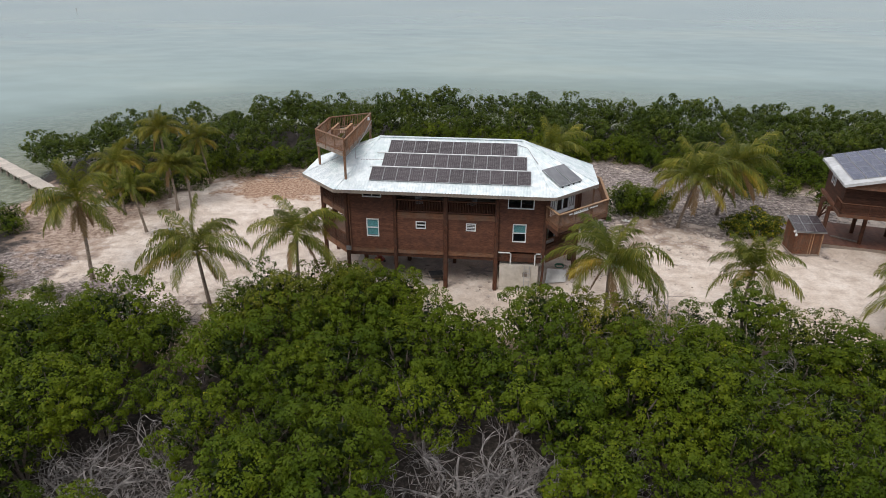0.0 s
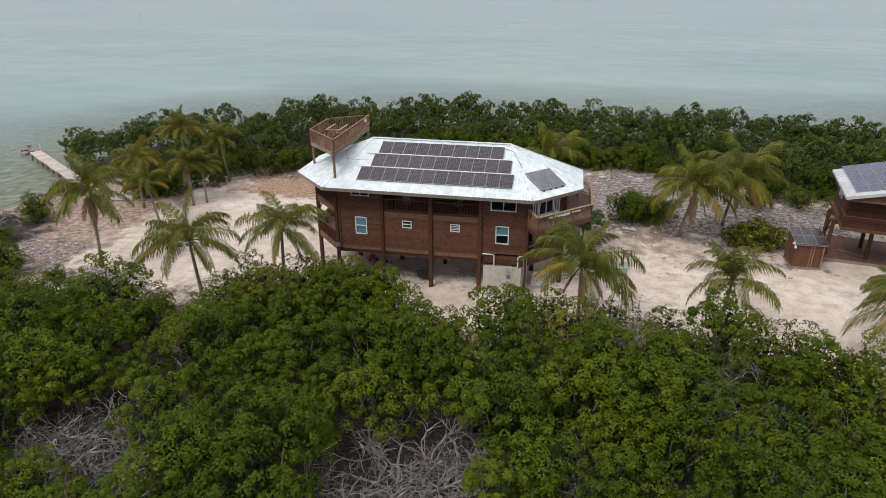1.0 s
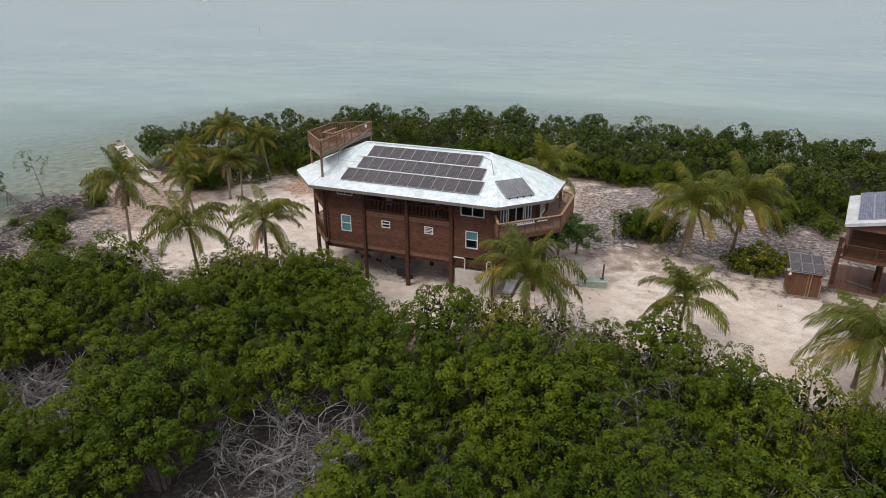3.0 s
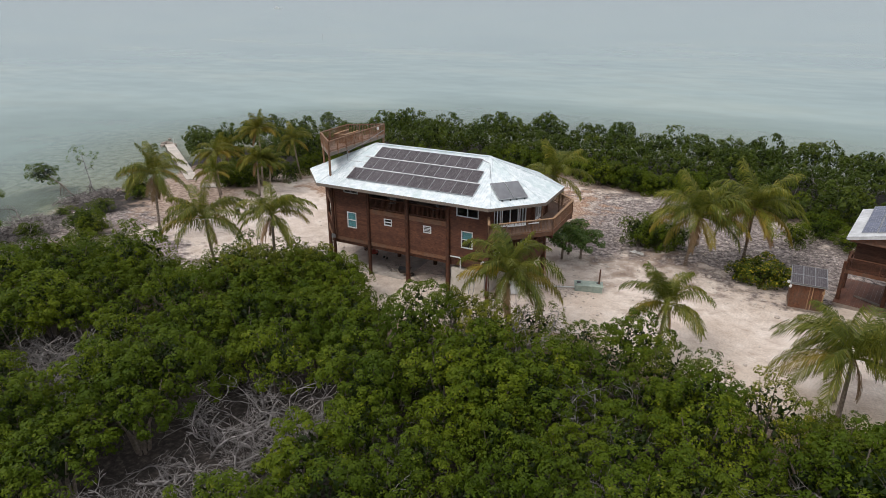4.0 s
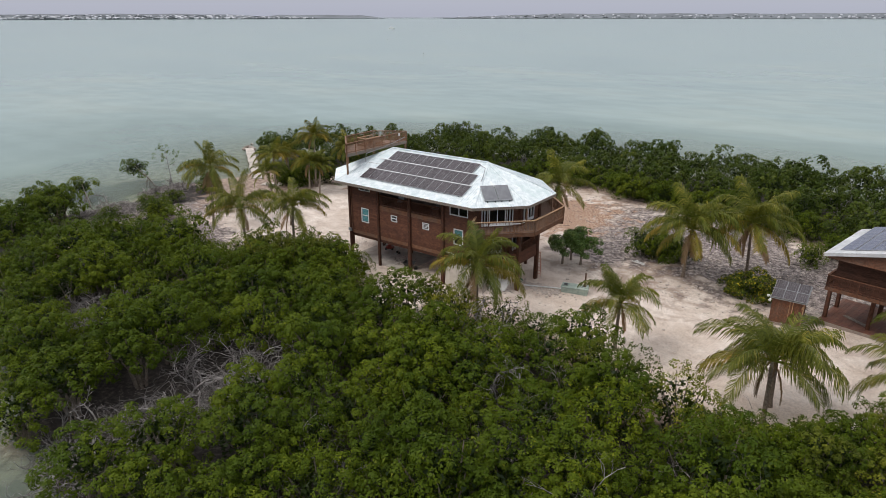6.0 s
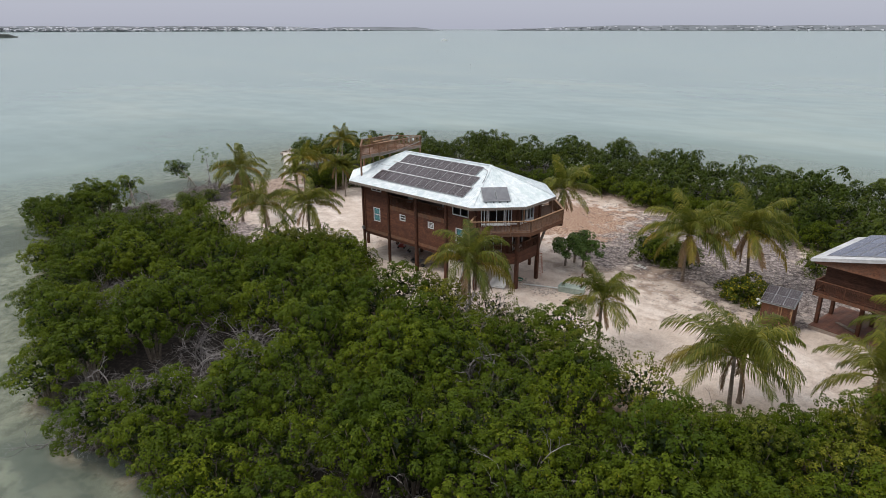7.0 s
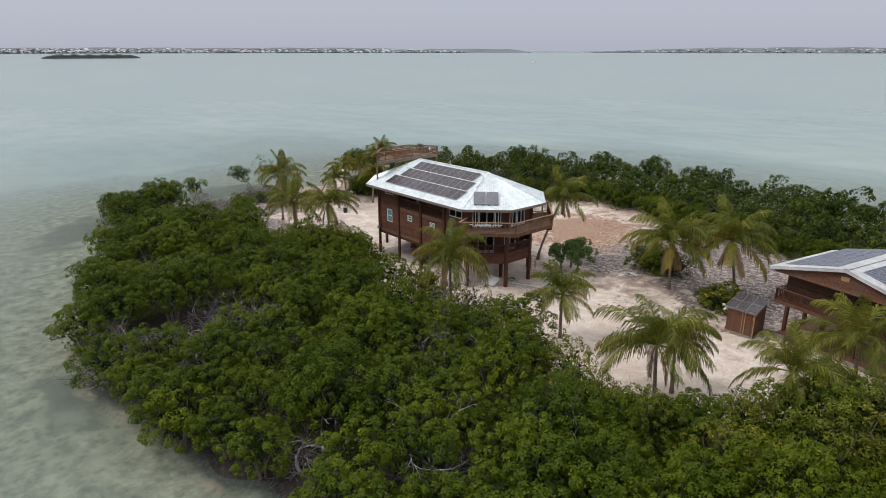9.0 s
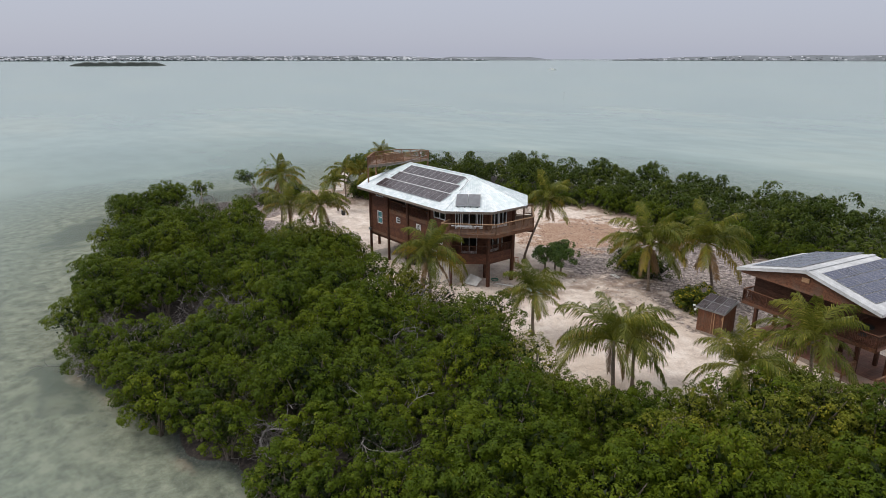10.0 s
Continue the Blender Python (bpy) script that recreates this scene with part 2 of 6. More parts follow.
def ground_material():
    m = Nodes("sand_and_soil")
    fine, mid, big = m.place_noise(0.12, 6, 0.7), m.place_noise(1.3, 6, 0.65), m.place_noise(9.0, 4, 0.5)
    sand = m.ramp(mid, (0.34, (0.50, 0.405, 0.34)), (0.5, (0.66, 0.565, 0.49)), (0.66, (0.76, 0.68, 0.61)))
    sand = m.mix(m.ramp(big, (0.46, 0.0), (0.62, 0.5)), sand, (0.51, 0.40, 0.315))
    sand = m.mix(0.35, sand, m.ramp(fine, (0.38, 0.5), (0.62, 1.35)), "MULTIPLY")
    speck = m.ramp(m.place_noise(0.35, 5, 0.8), (0.57, 0.0), (0.63, 1.0))
    # Fallen leaves; the near-black colour also stands in for shade under the trees.
    shaded_litter = m.ramp(m.place_noise(0.3, 6, 0.75), (0.40, (0.013, 0.010, 0.008)), (0.52, (0.032, 0.025, 0.021)), (0.64, (0.08, 0.064, 0.055)))
    rubble = m.ramp(m.place_noise(0.5, 7, 0.85), (0.41, (0.052, 0.041, 0.037)), (0.5, (0.205, 0.165, 0.15)), (0.6, (0.47, 0.41, 0.38)))
    mulch = m.ramp(m.place_noise(0.25, 6, 0.8), (0.42, (0.16, 0.085, 0.055)), (0.5, (0.34, 0.205, 0.135)), (0.58, (0.52, 0.39, 0.29)))
    soil = m.ramp(m.place_noise(0.6, 7, 0.75), (0.40, (0.17, 0.115, 0.085)), (0.5, (0.31, 0.225, 0.175)), (0.6, (0.46, 0.365, 0.295)))
    wet = m.ramp(m.place_noise(1.2, 7, 0.7), (0.36, (0.125, 0.12, 0.09)), (0.5, (0.23, 0.222, 0.172)), (0.64, (0.345, 0.335, 0.27)))
    ragged = m.math("MULTIPLY", m.math("SUBTRACT", m.place_noise(2.4, 7, 0.7), 0.5), 2.2)

    def mask(name):
        return m.ramp(m.math("ADD", m.attr(name), ragged), (0.38, 0.0), (0.62, 1.0))

    c = m.mix(m.math("MULTIPLY", speck, 0.38), sand, (0.29, 0.22, 0.175))
    c = m.mix(mask("soil"), c, soil)
    c = m.mix(mask("rubble"), c, rubble)
    c = m.mix(mask("mulch"), c, mulch)
    c = m.mix(mask("shaded_litter"), c, shaded_litter)
    wet = m.mix(m.math("MULTIPLY", mask("seagrass"), 0.8), wet, (0.065, 0.068, 0.055))
    c = m.mix(m.ramp(m.attr("wet"), (0.3, 0.0), (0.7, 1.0)), c, wet)
    m.set(Base_Color=c, Roughness=0.95)
    h = m.math("ADD", m.math("MULTIPLY", mid, 0.7), m.math("MULTIPLY", fine, 0.3))
    m.bump(h, 0.45, 0.1)
    return m.mat


def water_material():
    m = Nodes("shallow_water")
    pos = m.add("NewGeometry").outputs["Position"]
    mp = m.add("Mapping", Vector=pos)
    mp.inputs["Scale"].default_value = (0.75, 1.25, 1)
    mp.inputs["Rotation"].default_value = (0, 0, radians(-24))
    broad = m.add("TexNoise", Vector=mp.outputs[0], Scale=1 / 60, Detail=4.0).outputs[0]
    patch = m.add("TexNoise", Vector=mp.outputs[0], Scale=1 / 9, Detail=5.0).outputs[0]
    c = m.ramp(broad, (0.34, (0.242, 0.335, 0.306)), (0.5, (0.274, 0.37, 0.332)), (0.66, (0.312, 0.395, 0.338)))
    c = m.mix(0.2, c, m.ramp(patch, (0.36, 0.72), (0.64, 1.2)), "MULTIPLY")
    m.set(Base_Color=c, Roughness=0.18, IOR=1.33, Specular_IOR_Level=0.38)
    rip = m.add("TexNoise", Vector=pos, Scale=0.9, Detail=5.0, Roughness=0.6).outputs[0]
    m.bump(rip, 0.12, 0.05)
    t = m.add("BsdfTransparent")
    t.inputs[0].default_value = (0.92, 0.94, 0.88, 1)
    clear = m.ramp(m.attr("deep"), (0.0, 0.84), (0.3, 0.6), (1.0, 0.04))
    mx = m.add("MixShader", Fac=clear)
    m.tree.links.new(m.bsdf.outputs[0], mx.inputs[1])
    m.tree.links.new(t.outputs[0], mx.inputs[2])
    m.tree.links.new(mx.outputs[0], m.tree.nodes["Material Output"].inputs[0])
    return m.mat


GROUND, WATER = ground_material(), water_material()


# ---- geometry helpers ----
class Geo:
    """Collects vertices and faces of one mesh."""

    def __init__(self):
        self.v, self.f = [], []

    def raw(self, verts, faces):
        k = len(self.v)
        self.v.extend(tuple(p) for p in verts)
        self.f.extend(tuple(i + k for i in f) for f in faces)
        return self

    def box(self, x0, y0, z0, x1, y1, z1, m=None):
        p = [(x, y, z) for z in (z0, z1) for x, y in ((x0, y0), (x1, y0), (x1, y1), (x0, y1))]
        if m is not None:
            p = [m @ Vector(q) for q in p]
        return self.raw(p, [(3, 2, 1, 0), (4, 5, 6, 7), (0, 1, 5, 4), (1, 2, 6, 5), (2, 3, 7, 6), (3, 0, 4, 7)])

    def beam(self, a, b, wide, high, drop=0.0):
        """A squared beam from a to b; its top lies at the ends' height less drop."""
        a, b = Vector(a), Vector(b)
        d = (b - a).normalized()
        s = d.cross(Vector((0, 0, 1)))
        s = (s.normalized() if s.length > 1e-4 else Vector((1, 0, 0))) * wide / 2
        u = s.normalized().cross(d)
        c = max(0.004, min(wide, high) * 0.08)
        ring = []
        for p in (a, b):
            for x, y in ((-1, -1), (1, -1), (1, 1), (-1, 1)):
                ring.append(p + s * x * (1 - c / wide) + u * (-drop - high if y < 0 else -drop))
        return self.raw(ring, [(0, 1, 5, 4), (1, 2, 6, 5), (2, 3, 7, 6), (3, 0, 4, 7), (3, 2, 1, 0), (4, 5, 6, 7)])

    def post(self, x, y, z0, z1, w, w2=None):
        """An upright post with chamfered corners."""
        w2 = w2 or w
        c = 0.16
        rings = []
        for z, h in ((z0, w / 2), (z1, w2 / 2)):
            k = h * (1 - 2 * c)
            rings += [(x + a, y + b, z) for a, b in ((-k, -h), (k, -h), (h, -k), (h, k), (k, h), (-k, h), (-h, k), (-h, -k))]
        n = 8
        return self.raw(rings, [(i, (i + 1) % n, n + (i + 1) % n, n + i) for i in range(n)] + [tuple(range(n, 2 * n)), tuple(reversed(range(n)))])

    def tube(self, pts, radii, sides=6, caps=True):
        pts = [Vector(p) for p in pts]
        k, n = len(self.v), len(pts)
        ref = Vector((0.31, 0.2, 0.93))
        for i, p in enumerate(pts):
            d = (pts[min(i + 1, n - 1)] - pts[max(i - 1, 0)]).normalized()
            s = d.cross(ref)
            if s.length < 0.1:
                s = d.cross(Vector((1, 0, 0)))
            s.normalize()
            u = s.cross(d)
            r = radii[i] if isinstance(radii, (list, tuple)) else radii
            for j in range(sides):
                a = 2 * math.pi * j / sides
                self.v.append(tuple(p + (s * math.cos(a) + u * math.sin(a)) * r))
        for i in range(n - 1):
            for j in range(sides):
                q = (j + 1) % sides
                self.f.append((k + i * sides + j, k + i * sides + q, k + (i + 1) * sides + q, k + (i + 1) * sides + j))
        if caps:
            self.f.append(tuple(k + j for j in reversed(range(sides))))
            self.f.append(tuple(k + (n - 1) * sides + j for j in range(sides)))
        return self

    def prism(self, poly, z0, z1):
        n = len(poly)
        return self.raw([(x, y, z0) for x, y in poly] + [(x, y, z1) for x, y in poly],
                        [tuple(reversed(range(n))), tuple(range(n, 2 * n))] + [(i, (i + 1) % n, n + (i + 1) % n, n + i) for i in range(n)])

    def stone(self, x, y, z, r, rng, flat=0.7):
        """A worn stone: an uneven octahedron cut once."""
        pts, turn = [], rng.random() * 6.3
        for lat in (-0.5, 0.35):
            for j in range(5):
                a = turn + j * 1.2566 + lat
                q = r * rng.uniform(0.7, 1.15) * math.cos(lat)
                pts.append((x + q * math.cos(a), y + q * math.sin(a), z + r * flat * math.sin(lat)))
        pts += [(x, y, z - r * flat), (x + r * 0.2, y, z + r * flat * rng.uniform(0.6, 0.95))]
        faces = [(i, (i + 1) % 5, 5 + (i + 1) % 5, 5 + i) for i in range(5)]
        faces += [(10, (i + 1) % 5, i) for i in range(5)] + [(11, 5 + i, 5 + (i + 1) % 5) for i in range(5)]
        return self.raw(pts, faces)

    def mesh(self, name, material, smooth=False):
        me = bpy.data.meshes.new(name)
        me.from_pydata(self.v, [], self.f)
        me.materials.append(material)
        if smooth:
            me.shade_smooth()
        me.update()
        return me


class Boards:
    """Collects boards, each a mesh of its own."""

    def __init__(self):
        self.items = []

    def raw(self, verts, faces):
        self.items.append(Geo().raw(verts, faces))
        return self


def part(name, geo, material, parent=None, label="", smooth=False, at=None):
    if isinstance(geo, Boards):
        ob = new(name)
        for g in geo.items:
            part("board", g, material, ob)
    else:
        ob = new(name, geo.mesh(name, material, smooth) if isinstance(geo, Geo) else geo)
    if parent is not None:
        ob.parent = parent
    if at is not None:
        ob.matrix_basis = at
    if label:
        ob["label"] = label
    return ob


def thing(name, label, category, at=None, group="", kind=""):
    ob = new(name)
    ob.empty_display_size = 0.2
    if at is not None:
        ob.matrix_basis = at
    return tagged(ob, label, category, group, kind)


def np_mesh(name, verts, quads, material, smooth=False, inner=None, inner_material=None, tone=None):
    me = bpy.data.meshes.new(name)
    nv, nf = len(verts), len(quads)
    k = len(quads[0])
    me.vertices.add(nv)
    me.vertices.foreach_set("co", np.asarray(verts, dtype=np.float32).ravel())
    me.loops.add(nf * k)
    me.loops.foreach_set("vertex_index", np.asarray(quads, dtype=np.int32).ravel())
    me.polygons.add(nf)
    me.polygons.foreach_set("loop_start", np.arange(0, nf * k, k, dtype=np.int32))
    me.polygons.foreach_set("loop_total", np.full(nf, k, dtype=np.int32))
    me.materials.append(material)
    if inner is not None:
        me.materials.append(inner_material)
        me.polygons.foreach_set("material_index", np.asarray(inner, dtype=np.int32))
    if tone is not None:
        me.attributes.new("tone", "FLOAT", "FACE").data.foreach_set("value", np.asarray(tone, dtype=np.float32))
    me.update(calc_edges=True)
    if smooth:
        me.shade_smooth()
    me.validate()
    return me


def unit(a):
    return a / np.maximum(np.linalg.norm(a, axis=1, keepdims=True), 1e-6)


def leaf_quads(rng, centre, normal, length, width):
    """Small pointed leaves, one face each."""
    n = len(centre)
    normal = unit(normal)
    side = unit(np.cross(normal, unit(rng.normal(size=(n, 3))) * 3.0 + np.array([0, 0, -1.0])))
    along = np.cross(normal, side)
    lh, wh = (length / 2)[:, None], (width / 2)[:, None]
    v = np.stack((centre - along * lh - side * wh, centre - along * lh * 0.8 + side * wh, centre + along * lh + normal * lh * 0.3), axis=1)
    return v.reshape(-1, 3), np.arange(3 * n).reshape(n, 3)


# ---- the plan of the key ----
SHORE = [(-50, 23.8), (-41, 21.6), (-28, 17.6), (-17, 13.5), (-9, 11.4), (-3, 10.6), (3, 11.6), (8.5, 12.6), (15, 13.8), (21, 15.4), (30, 15.2), (60, 11), (115, 9), (140, 60), (120, 108), (70, 110), (40, 101),
         (20, 106), (-20, 105), (-40, 100), (-52, 92), (-60, 82), (-62, 72), (-56, 62), (-57, 54), (-56, 46), (-53, 40), (-55.5, 34), (-56.5, 28.5)]
FRONT_X = [-62, -52, -47, -43, -38, -34, -30, -26, -20.5, -18.5, -14, -10, -6, -1, 3, 7, 12, 16.5, 20, 24, 30, 32.5, 33.8, 35, 37, 39.5, 42, 50, 62]
FRONT_Y = [28, 30, 29, 27.5, 28, 30.5, 33.2, 34.4, 33.0, 36.5, 40.3, 41, 37.5, 37, 39.5, 41.2, 41.5, 40, 37.6, 37, 37.6, 39.5, 42, 45, 47.8, 48.6, 47.4, 48.5, 50]
BACK_X = [-62, -52, -45, -40, -32, -24, -14, -2, 6, 15, 22, 31, 40, 60, 110]
BACK_Y = [66, 63, 64, 70, 73, 77, 87, 87, 83, 84, 80, 76, 77, 71, 60]
WATER_Z = -0.6


def shore_distance(x, y):
    """Metres from the shore line, positive on land. x, y: arrays."""
    pts = np.array(SHORE, dtype=float)
    best, inside = np.full(x.shape, 1e9), np.zeros(x.shape, bool)
    for a, b in zip(pts, np.roll(pts, -1, axis=0)):
        d = b - a
        t = np.clip(((x - a[0]) * d[0] + (y - a[1]) * d[1]) / (d @ d), 0, 1)
        best = np.minimum(best, np.hypot(x - a[0] - t * d[0], y - a[1] - t * d[1]))
        cross = (a[1] > y) != (b[1] > y)
        with np.errstate(divide="ignore", invalid="ignore"):
            inside ^= cross & (x < (b[0] - a[0]) * (y - a[1]) / (b[1] - a[1]) + a[0])
    return np.where(inside, best, -best)


def wobble(x, y, size, seed):
    """Smooth noise of about -1 to 1 over the plan."""
    r = np.random.RandomState(seed)
    out = np.zeros(np.shape(x))
    for i in range(7):
        a, p, k = r.rand() * 6.28, r.rand() * 6.28, (0.6 + r.rand()) / size * 2.0
        out = out + np.sin((x * math.cos(a) + y * math.sin(a)) * k * 3.1 + p + 1.5 * np.sin((y * math.cos(a) - x * math.sin(a)) * k + p * 2))
    return out / 4.0


def land_height(x, y):
    d = shore_distance(x, y) + 1.2 * wobble(x, y, 9, 3)
    up = np.clip(d / 4.5, 0, 1)
    land = -0.72 + 0.72 * up * up * (3 - 2 * up) + 0.09 * wobble(x, y, 7, 5) * up + 0.04 * wobble(x, y, 2.2, 6) * up
    sea = -0.72 - 1.1 * np.clip(-d / 40, 0, 1) + 0.05 * wobble(x, y, 6, 7)
    flat = np.exp(-(np.maximum(np.abs(x + 5.5) - 12, 0) ** 2 + np.maximum(np.abs(y - 50.2) - 6, 0) ** 2) / 8)
    return np.where(d > 0, land * (1 - flat), sea), d


def height_at(x, y):
    return float(land_height(np.array([float(x)]), np.array([float(y)]))[0][0])


def axis(lo, hi, step, far):
    return np.array([-v for v in far[::-1]] + list(np.arange(lo, hi + step / 2, step)) + list(far))


def grid_sheet(name, gx, gy, zfun, material, attributes, smooth=True):
    X, Y = np.meshgrid(gx, gy)
    Z = zfun(X, Y)
    nx, ny = len(gx), len(gy)
    i = np.arange((nx - 1) * (ny - 1))
    a = (i // (nx - 1)) * nx + i % (nx - 1)
    me = np_mesh(name, np.stack((X, Y, Z), axis=-1).reshape(-1, 3), np.stack((a, a + 1, a + nx + 1, a + nx), axis=1), material, smooth)
    for key, fun in attributes.items():
        me.attributes.new(key, "FLOAT", "POINT").data.foreach_set("value", np.asarray(fun(X, Y), dtype=np.float32).ravel())
    return new(name, me)


def blob(X, Y, cx, cy, rx, ry, turn=0.0):
    c, s = math.cos(radians(turn)), math.sin(radians(turn))
    u, v = ((X - cx) * c + (Y - cy) * s) / rx, (-(X - cx) * s + (Y - cy) * c) / ry
    return np.clip(1.15 - np.hypot(u, v) * 0.65, 0, 1)


# Fallen leaves with painted shade lie under both belts and on the west beach.
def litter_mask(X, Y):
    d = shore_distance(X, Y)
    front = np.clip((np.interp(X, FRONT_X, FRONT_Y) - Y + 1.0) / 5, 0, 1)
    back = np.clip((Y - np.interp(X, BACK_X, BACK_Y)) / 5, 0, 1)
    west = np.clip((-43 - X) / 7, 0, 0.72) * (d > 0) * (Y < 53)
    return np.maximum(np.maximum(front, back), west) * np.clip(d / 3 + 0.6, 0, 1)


def soil_mask(X, Y):
    edge = np.interp(X, FRONT_X, FRONT_Y)
    front = np.clip(1.0 - (Y - edge) / np.where(X < -14, 14.0, 4.0), 0, 1) * 0.95
    back = np.clip(1.0 - (np.interp(X, BACK_X, BACK_Y) - Y) / 7.0, 0, 1) * 0.8
    west = np.clip((-33 - X) / 10, 0, 0.9) * (Y < 68)
    return np.maximum(np.maximum(front, back), np.maximum(west, blob(X, Y, 14, 69, 15, 13) * 0.9))


def rubble_mask(X, Y):
    m = np.maximum(blob(X, Y, 12, 73, 13, 11), blob(X, Y, 24, 68, 10, 10))
    m = np.maximum(m, np.maximum(blob(X, Y, 7, 62.5, 5, 3), blob(X, Y, -33, 40.5, 5, 3)))
    m = np.maximum(m, blob(X, Y, -30, 38, 9, 3.5) * 0.8)
    return np.maximum(m, blob(X, Y, -46, 42, 8, 7) * 0.9)


def mulch_mask(X, Y):
    return np.maximum(blob(X, Y, -27, 68.5, 7, 5), blob(X, Y, -3.5, 73, 7.5, 8.5))


def seagrass_mask(X, Y):
    m = np.maximum(blob(X, Y, -50, 19.5, 9, 4, -35), blob(X, Y, -63, 44, 6, 8))
    return np.maximum(m, blob(X, Y, -1, 9.5, 7, 2.5) * 0.7)


FAR = [160, 230, 380, 700, 1300, 2300, 3400, 4800]
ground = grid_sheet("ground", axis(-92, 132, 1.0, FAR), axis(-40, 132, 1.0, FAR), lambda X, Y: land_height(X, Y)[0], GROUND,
                    {"shaded_litter": litter_mask, "rubble": rubble_mask, "mulch": mulch_mask, "soil": soil_mask, "seagrass": seagrass_mask, "wet": lambda X, Y: np.clip(0.5 - land_height(X, Y)[1] / 3.0, 0, 1)})
tagged(ground, "pale coral sand with rubble, shade-darkened fallen leaves and seabed", "ground", kind="structure")

water = grid_sheet("water", axis(-92, 132, 2.0, FAR), axis(-40, 132, 2.0, FAR), lambda X, Y: np.full(X.shape, WATER_Z), WATER,
                   {"deep": lambda X, Y: np.clip(-shore_distance(X, Y) / 45, 0, 1)})
tagged(water, "calm milky teal shallow sea under overcast sky", "water", kind="structure")


# ---- the elevated house ----
HOUSE = pose(-13.3, 45.6, 0, 0, 0, 0.8)
house = thing("house", "elevated brown cedar house with white metal roof", "house", HOUSE)
BAYS = [0.0, 3.87, 7.86, 11.83, 15.5]
DEEP = 9.2
BODY = [(0, 0), (15.5, 0), (18.2, 2.85), (18.2, 6.35), (15.5, DEEP), (0, DEEP), (-2.7, 6.35), (-2.7, 2.85)]
EAVE = [(-0.5, -1.5), (16.05, -1.5), (19.5, 2.1), (19.5, 7.1), (16.05, 10.7), (-0.5, 10.7), (-4.0, 7.1), (-4.0, 2.1)]
RIDGE = [(1.94, 4.6), (13.6, 4.6)]
EAVE_Z, RIDGE_Z = 8.5, 11.06


def siding(geo, p, q, z0, z1, holes=(), deep=0.14, board=0.2):
    """Lapped boards from p to q (plan), the outside to the right of that way; holes: (s0, s1, z0, z1)."""
    p, q = Vector((*p, 0)), Vector((*q, 0))
    run = (q - p).length
    d = (q - p) / run
    out = Vector((d.y, -d.x, 0))
    rows = [z0 + i * board for i in range(int((z1 - z0) / board) + 1)] + [z1]
    cuts = sorted(set([round(z, 4) for z in rows] + [round(z, 4) for h in holes for z in h[2:] if z0 < z < z1]))
    for za, zb in zip(cuts, cuts[1:]):
        if zb - za < 0.004:
            continue
        base = z0 + math.floor((za - z0 + 1e-4) / board) * board
        spans, s = [], 0.0
        for h in sorted(h for h in holes if h[2] < zb - 1e-3 and h[3] > za + 1e-3):
            spans.append((s, h[0]))
            s = h[1]
        spans.append((s, run))
        lo, hi = (0.055 * (1 - (z - base) / board) + 0.004 for z in (za, zb))
        for a, b in spans:
            if b - a < 0.01:
                continue
            c = [p + d * s + out * o + Vector((0, 0, z)) for s, o, z in
                 ((a, lo, za), (b, lo, za), (b, -deep, za), (a, -deep, za), (a, hi, zb), (b, hi, zb), (b, -deep, zb), (a, -deep, zb))]
            geo.raw(c, [(3, 2, 1, 0), (4, 5, 6, 7), (0, 1, 5, 4), (1, 2, 6, 5), (2, 3, 7, 6), (3, 0, 4, 7)])
    return geo


def window(parent, p, q, hole, panes=1, split=False, blind=0.0, name="window", louvres=0):
    """A white framed window in the wall from p to q; the panes are parts of it."""
    p, q = Vector((*p, 0)), Vector((*q, 0))
    d = (q - p).normalized()
    m = Matrix(((d.x, -d.y, 0, p.x), (d.y, d.x, 0, p.y), (0, 0, 1, 0), (0, 0, 0, 1)))
    s0, s1, z0, z1 = hole
    t = 0.075
    g = Geo()
    g.box(s0, -0.075, z0, s0 + t, 0.06, z1, m).box(s1 - t, -0.075, z0, s1, 0.06, z1, m)
    g.box(s0 + t, -0.075, z0, s1 - t, 0.06, z0 + t, m).box(s0 + t, -0.075, z1 - t, s1 - t, 0.06, z1, m)
    w = (s1 - s0 - t) / panes
    for i in range(1, panes):
        g.box(s0 + w * i, -0.07, z0 + t, s0 + w * i + t, 0.05, z1 - t, m)
    if split:
        zm = (z0 + z1) / 2
        for i in range(panes):
            g.box(s0 + w * i + t, -0.06, zm - 0.035, s0 + w * (i + 1), 0.04, zm + 0.035, m)
    if name == "glass_door":
        g.box(s0 + t, -0.06, z0 + t, s1 - t, 0.05, z0 + 0.26, m)
    win = part(name, g, WHITE, parent, "white vinyl window frame")
    for i in range(panes):
        part("pane", Geo().box(s0 + w * i + t, -0.012, z0 + t, s0 + w * (i + 1), 0.0, z1 - t, m), GLASS, win)
    if louvres:
        for k in range(1, louvres):
            z = z0 + t + (z1 - z0 - 2 * t) * k / louvres
            part("slat", Geo().box(s0 + t, -0.05, z - 0.022, s1 - t, -0.014, z + 0.022, m), WHITE, win)
    if blind:
        part("blind", Geo().box(s0 + t, 0.05, z1 - t - (z1 - z0 - 2 * t) * blind, s1 - t, 0.065, z1 - t, m), BLIND, win, "teal roller blind")
    return win


